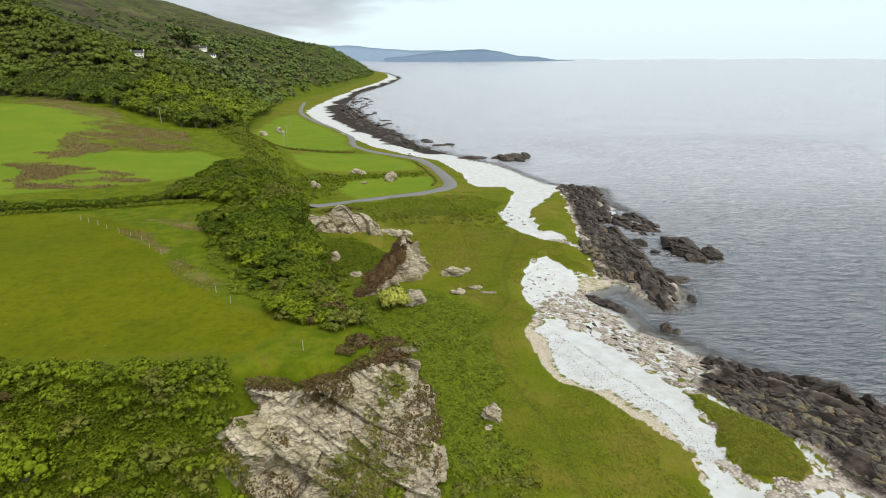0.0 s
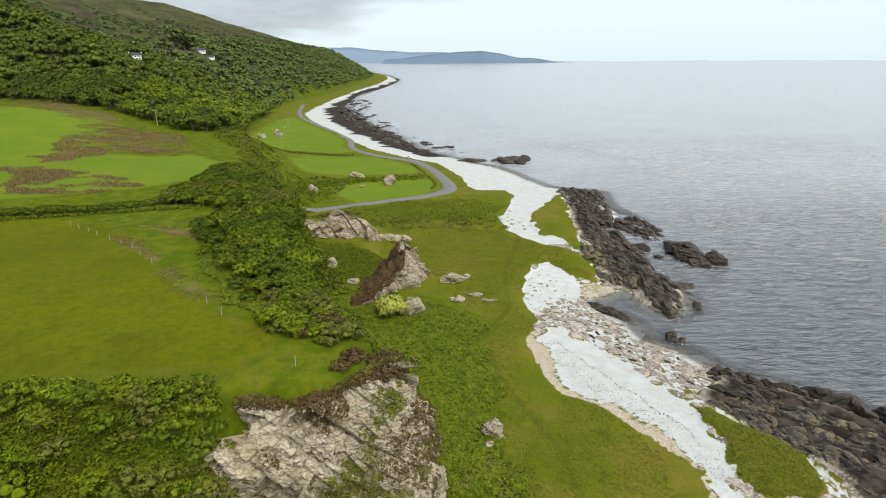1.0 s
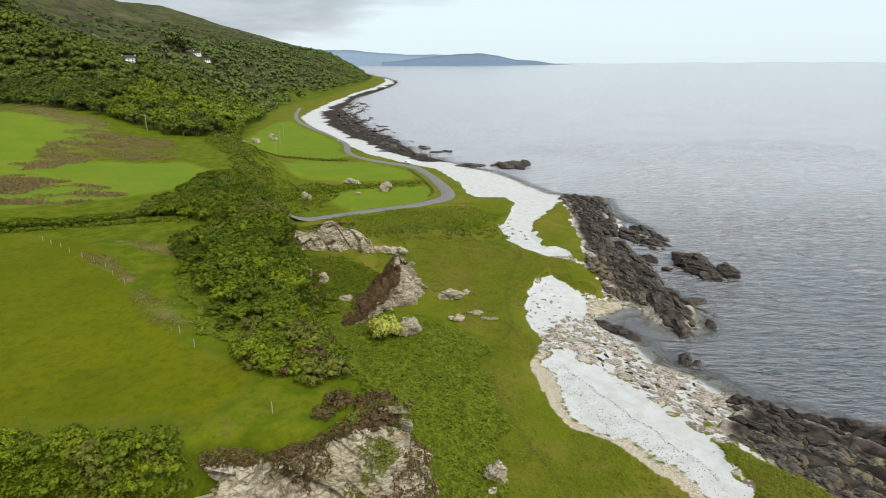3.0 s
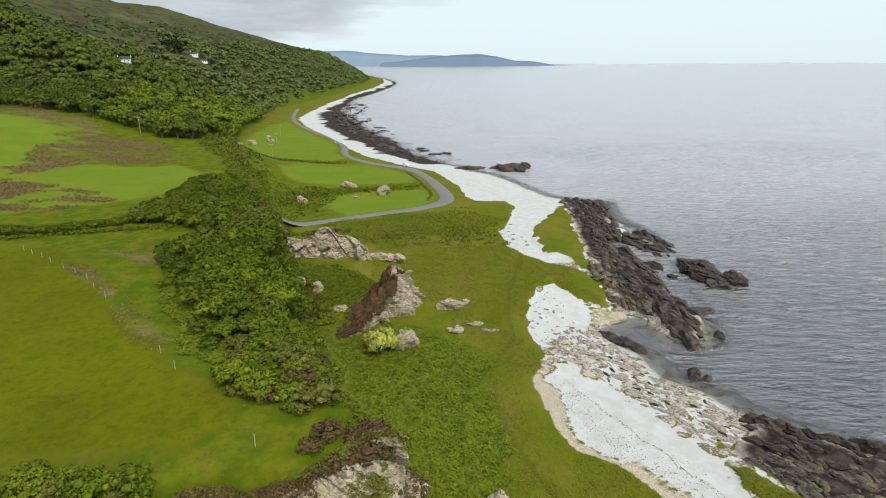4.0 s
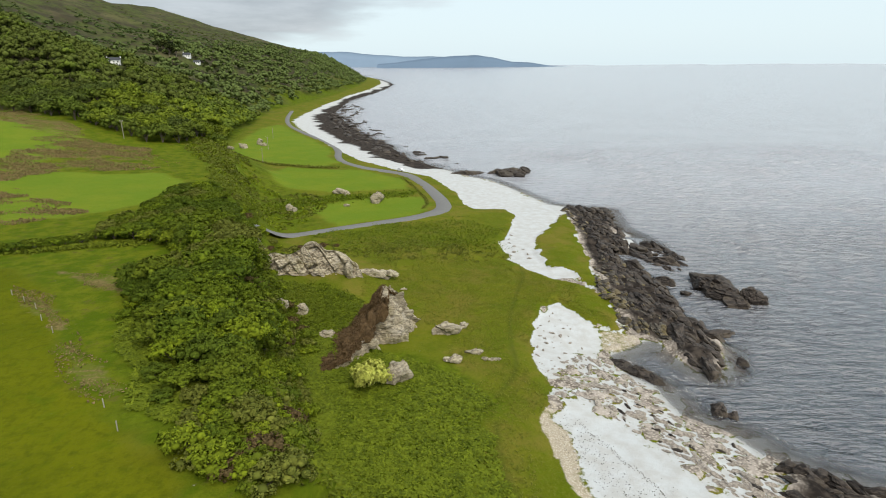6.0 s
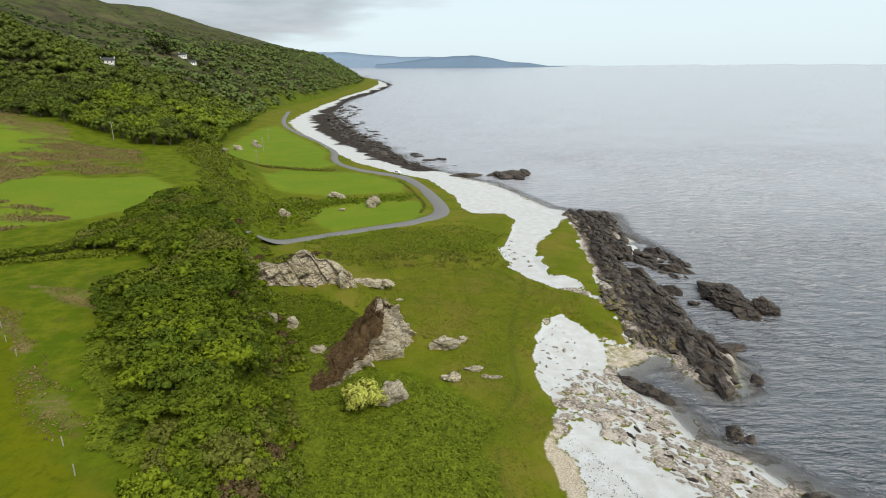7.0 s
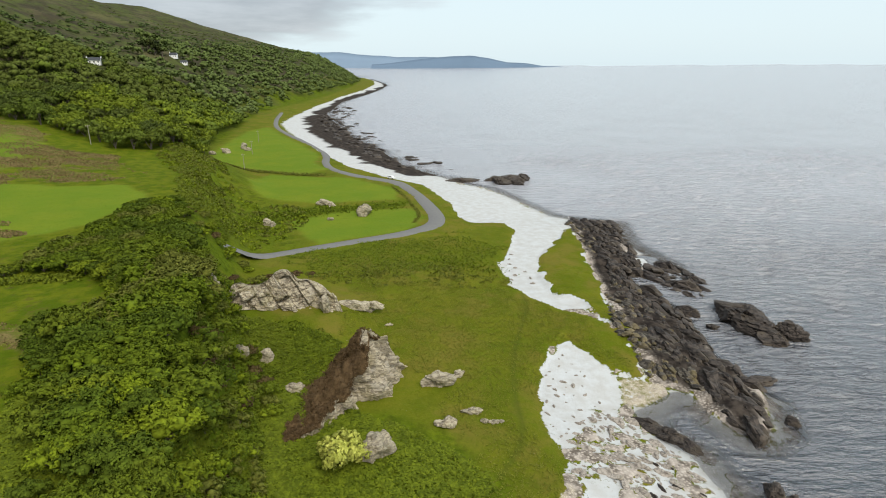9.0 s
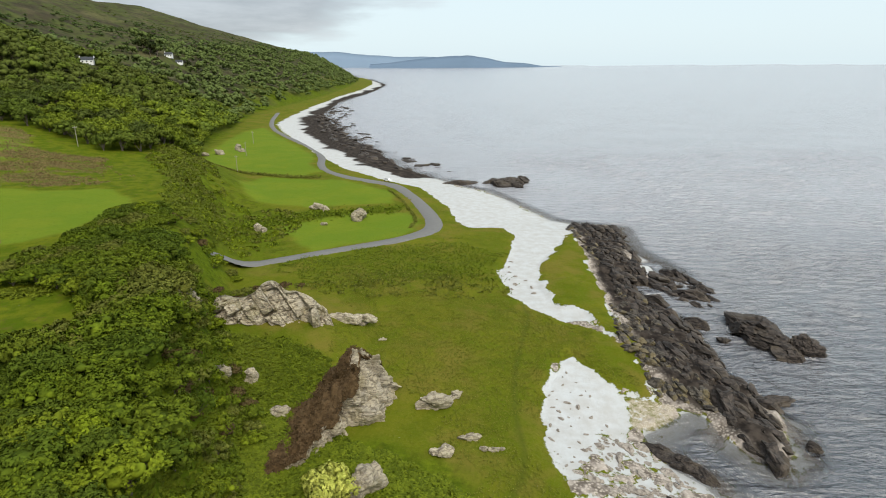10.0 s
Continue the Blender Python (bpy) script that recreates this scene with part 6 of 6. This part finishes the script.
lumps([(-63, 41), (-26, 41), (-24, 50), (-27, 57), (-63, 57.5)], 420, 6, LEAF, "brambles and nettles on the slope below the field", 0.16)
lumps([(-63, 41), (-26, 41), (-24, 50), (-27, 57), (-63, 57.5)], 260, 7, LEAF_BRIGHT, "bright nettles on the slope below the field", 0.16)

# tide wrack on the white sand
def wrack(line, count, seed, spread):
    r = np.random.RandomState(seed)
    c = along(line, 0.2)[:, :2]
    q = c[r.choice(len(c), count)] + r.normal(size=(count, 2)) * spread
    p = np.column_stack([q, land_height(q[:, 0], q[:, 1]) + 0.04])
    v, f = leaf_cards(p, np.tile([0, 0, 1.0], (count, 1)), 0.11, r, 0.25)
    tagged(new("tide_wrack", mesh_np("tide_wrack", v, f, DARK_ROCK)), "line of dark dried seaweed on the white sand", "seaweed", kind="stuff")


wrack([(22.5, 107), (23.6, 103), (26.2, 99), (26.0, 96.5), (29.3, 92), (29.6, 89), (32.6, 86), (32.8, 82.5), (36, 79), (37, 75)], 300, 1, 0.22)
wrack([(19, 108), (21.5, 98), (25, 90), (30, 82), (36, 72), (38, 64)], 900, 2, 2.2)


# ---- built things ----
def box(bm, x0, x1, y0, y1, z0, z1):
    v = [bm.verts.new(p) for p in ((x0, y0, z0), (x1, y0, z0), (x1, y1, z0), (x0, y1, z0), (x0, y0, z1), (x1, y0, z1), (x1, y1, z1), (x0, y1, z1))]
    for f in ((0, 3, 2, 1), (4, 5, 6, 7), (0, 1, 5, 4), (1, 2, 6, 5), (2, 3, 7, 6), (3, 0, 4, 7)):
        bm.faces.new([v[i] for i in f])
    return v


def bm_mesh(name, bm, material, bevel=0.0):
    if bevel:
        bmesh.ops.bevel(bm, geom=bm.edges[:], offset=bevel, segments=2, affect="EDGES")
    me = bpy.data.meshes.new(name)
    bm.to_mesh(me)
    bm.free()
    me.materials.append(material)
    return me


def fence_post(x, y, tall, lean, first=[]):
    if not first:
        bm = bmesh.new()
        box(bm, -0.06, 0.06, -0.06, 0.06, -0.3, 0.98)
        bmesh.ops.bevel(bm, geom=bm.edges[:], offset=0.015, segments=1, affect="EDGES")
        top = bm.verts.new((0, 0, 1.0))
        first.append(bm_mesh("fence_post", bm, POST))
    ob = new("fence_post", first[0])
    ob.matrix_basis = pose(x, y, ground_z(x, y), lean, lean * 0.6, 20)
    ob.scale = (0.9, 0.9, tall * 0.9)
    return tagged(ob, "weathered timber fence post at the field edge", "fence post", "posts of the field fence")


for x, y, tall, lean in [(-17.0, 62.6, 1.6, 1), (-45.5, 58.3, 1.1, 5), (-31.2, 78.0, 1.4, 2), (-35.0, 82.5, 1.2, -2), (-52.0, 100.9, 1.1, 3), (-59.4, 108.8, 1.2, 0), (-63.1, 111.7, 1.1, 2), (-71.3, 117.8, 1.1, -3), (-75.1, 121.2, 1.1, 2), (-81.6, 125.7, 1.3, 0), (-56, 104.8, 1.1, 0), (-67, 114.6, 1.1, 2), (-78.5, 123.5, 1.1, -2)]:
    fence_post(x, y, tall, lean)


def telegraph_pole(x, y, first=[]):
    if not first:
        root = new("telegraph_pole")
        v, f = limb_arrays([(0, 0, -0.8), (0, 0, 4), (0, 0, 8.3)], 0.16, 0.11, 8)
        part("pole", mesh_np("pole", v, f, POST, True), root)
        bm = bmesh.new()
        box(bm, -0.75, 0.75, -0.06, 0.06, 7.6, 7.75)
        part("crossarm", bm_mesh("crossarm", bm, POST), root)
        for dx in (-0.65, 0.65):
            bm = bmesh.new()
            bmesh.ops.create_cone(bm, cap_ends=True, segments=8, radius1=0.06, radius2=0.04, depth=0.2, matrix=Matrix.Translation((dx, 0, 7.85)))
            part("insulator", bm_mesh("insulator", bm, WHITE_WALL), root)
        tagged(root, "weathered wooden telegraph pole in the field", "telegraph pole", "poles of the line")
        first.append(root)
        ob = root
    else:
        ob = copy_thing(first[0], pose(0, 0, 0))
    ob.matrix_basis = pose(x, y, ground_z(x, y), 0, 0, 25)
    return ob


for x, y in [(-142, 297), (-93.3, 342), (-107, 402), (-120, 462)]:
    telegraph_pole(x, y)


def cottage(name, label, x, y, turn, length, deep, eaves, ridge, chimneys):
    root = new(name)
    tagged(root, label, "house")
    z = ground_z(x, y)
    root.matrix_basis = pose(x, y, z, 0, 0, turn)
    bm = bmesh.new()
    L, D = length / 2, deep / 2
    box(bm, -L, L, -D, D, -1.5, eaves)
    for s in (-1, 1):
        a = [bm.verts.new((s * (L - 0.01), -D, eaves)), bm.verts.new((s * (L - 0.01), D, eaves)), bm.verts.new((s * (L - 0.01), 0, ridge))]
        bm.faces.new(a)
    part("wall", bm_mesh("wall", bm, WHITE_WALL), root)
    bm = bmesh.new()
    for s in (-1, 1):
        p = [(-L - 0.2, s * (D + 0.35), eaves - 0.2), (L + 0.2, s * (D + 0.35), eaves - 0.2), (L + 0.2, 0, ridge + 0.08), (-L - 0.2, 0, ridge + 0.08)]
        lo = [bm.verts.new(q) for q in p]
        hi = [bm.verts.new((q[0], q[1], q[2] + 0.16)) for q in p]
        bm.faces.new(lo), bm.faces.new(hi)
        for i in range(4):
            bm.faces.new((lo[i], lo[(i + 1) % 4], hi[(i + 1) % 4], hi[i]))
    roof = part("roof", bm_mesh("roof", bm, SLATE), root, "dark slate roof")
    for cx in chimneys:
        bm = bmesh.new()
        box(bm, cx - 0.4, cx + 0.4, -0.35, 0.35, ridge - 0.6, ridge + 1.0)
        part("chimney", bm_mesh("chimney", bm, WHITE_WALL), roof)
    for wx_ in np.linspace(-L * 0.65, L * 0.65, 3):
        bm = bmesh.new()
        box(bm, wx_ - 0.5, wx_ + 0.5, -D - 0.03, -D + 0.05, 1.0, 2.2)
        part("window", bm_mesh("window", bm, DARK_GLASS), root)
    return root


cottage("cottage", "white cottage with a dark slate roof above the wood", -294.5, 590, 20, 10, 6, 3.0, 5.2, (-5.5, 5.5))
cottage("cottage", "small white cottage among dark conifers on the hill", -320, 818, 10, 9, 6, 3.2, 5.6, (-4,))
cottage("outbuilding", "low white outbuilding beside the hill cottage", -309, 820, 10, 8, 5, 2.6, 4.4, ())


def car(x, y, turn):
    root = new("car")
    tagged(root, "small white car parked on the verge of the coast road", "car")
    root.matrix_basis = pose(x, y, ground_z(x, y) + 0.75, 0, 0, turn)
    bm = bmesh.new()
    box(bm, -2.05, 2.05, -0.87, 0.87, 0.28, 0.88)
    part("body", bm_mesh("body", bm, WHITE_PAINT, 0.12), root)
    bm = bmesh.new()
    v = box(bm, -1.75, 0.95, -0.80, 0.80, 0.86, 1.46)
    for i in (4, 5, 6, 7):
        v[i].co.x = v[i].co.x * 0.72 - 0.1
        v[i].co.y *= 0.86
    part("cabin", bm_mesh("cabin", bm, WHITE_PAINT, 0.06), root)
    for k in (-1, 1):
        bm = bmesh.new()
        box(bm, -1.25, 0.5, k * 0.755 - 0.02, k * 0.755 + 0.02, 1.0, 1.32)
        part("window", bm_mesh("window", bm, DARK_GLASS), root, "dark side windows")
    bm = bmesh.new()
    v = box(bm, 0.70, 0.82, -0.62, 0.62, 0.98, 1.34)
    for i in (4, 5, 6, 7):
        v[i].co.x -= 0.17
    part("windscreen", bm_mesh("windscreen", bm, DARK_GLASS), root, "dark windscreen")
    bm = bmesh.new()
    box(bm, -1.62, 0.70, -0.76, 0.76, 1.42, 1.52)
    part("roof", bm_mesh("roof", bm, WHITE_PAINT, 0.03), root)
    for wx_ in (-1.3, 1.3):
        for wy_ in (-0.8, 0.8):
            bm = bmesh.new()
            bmesh.ops.create_cone(bm, cap_ends=True, segments=16, radius1=0.32, radius2=0.32, depth=0.2, matrix=pose(wx_, wy_, 0.32, 90, 0, 0))
            part("wheel", bm_mesh("wheel", bm, RUBBER, 0.02), root)
    return root


car(-17.6, 323.5, -38)
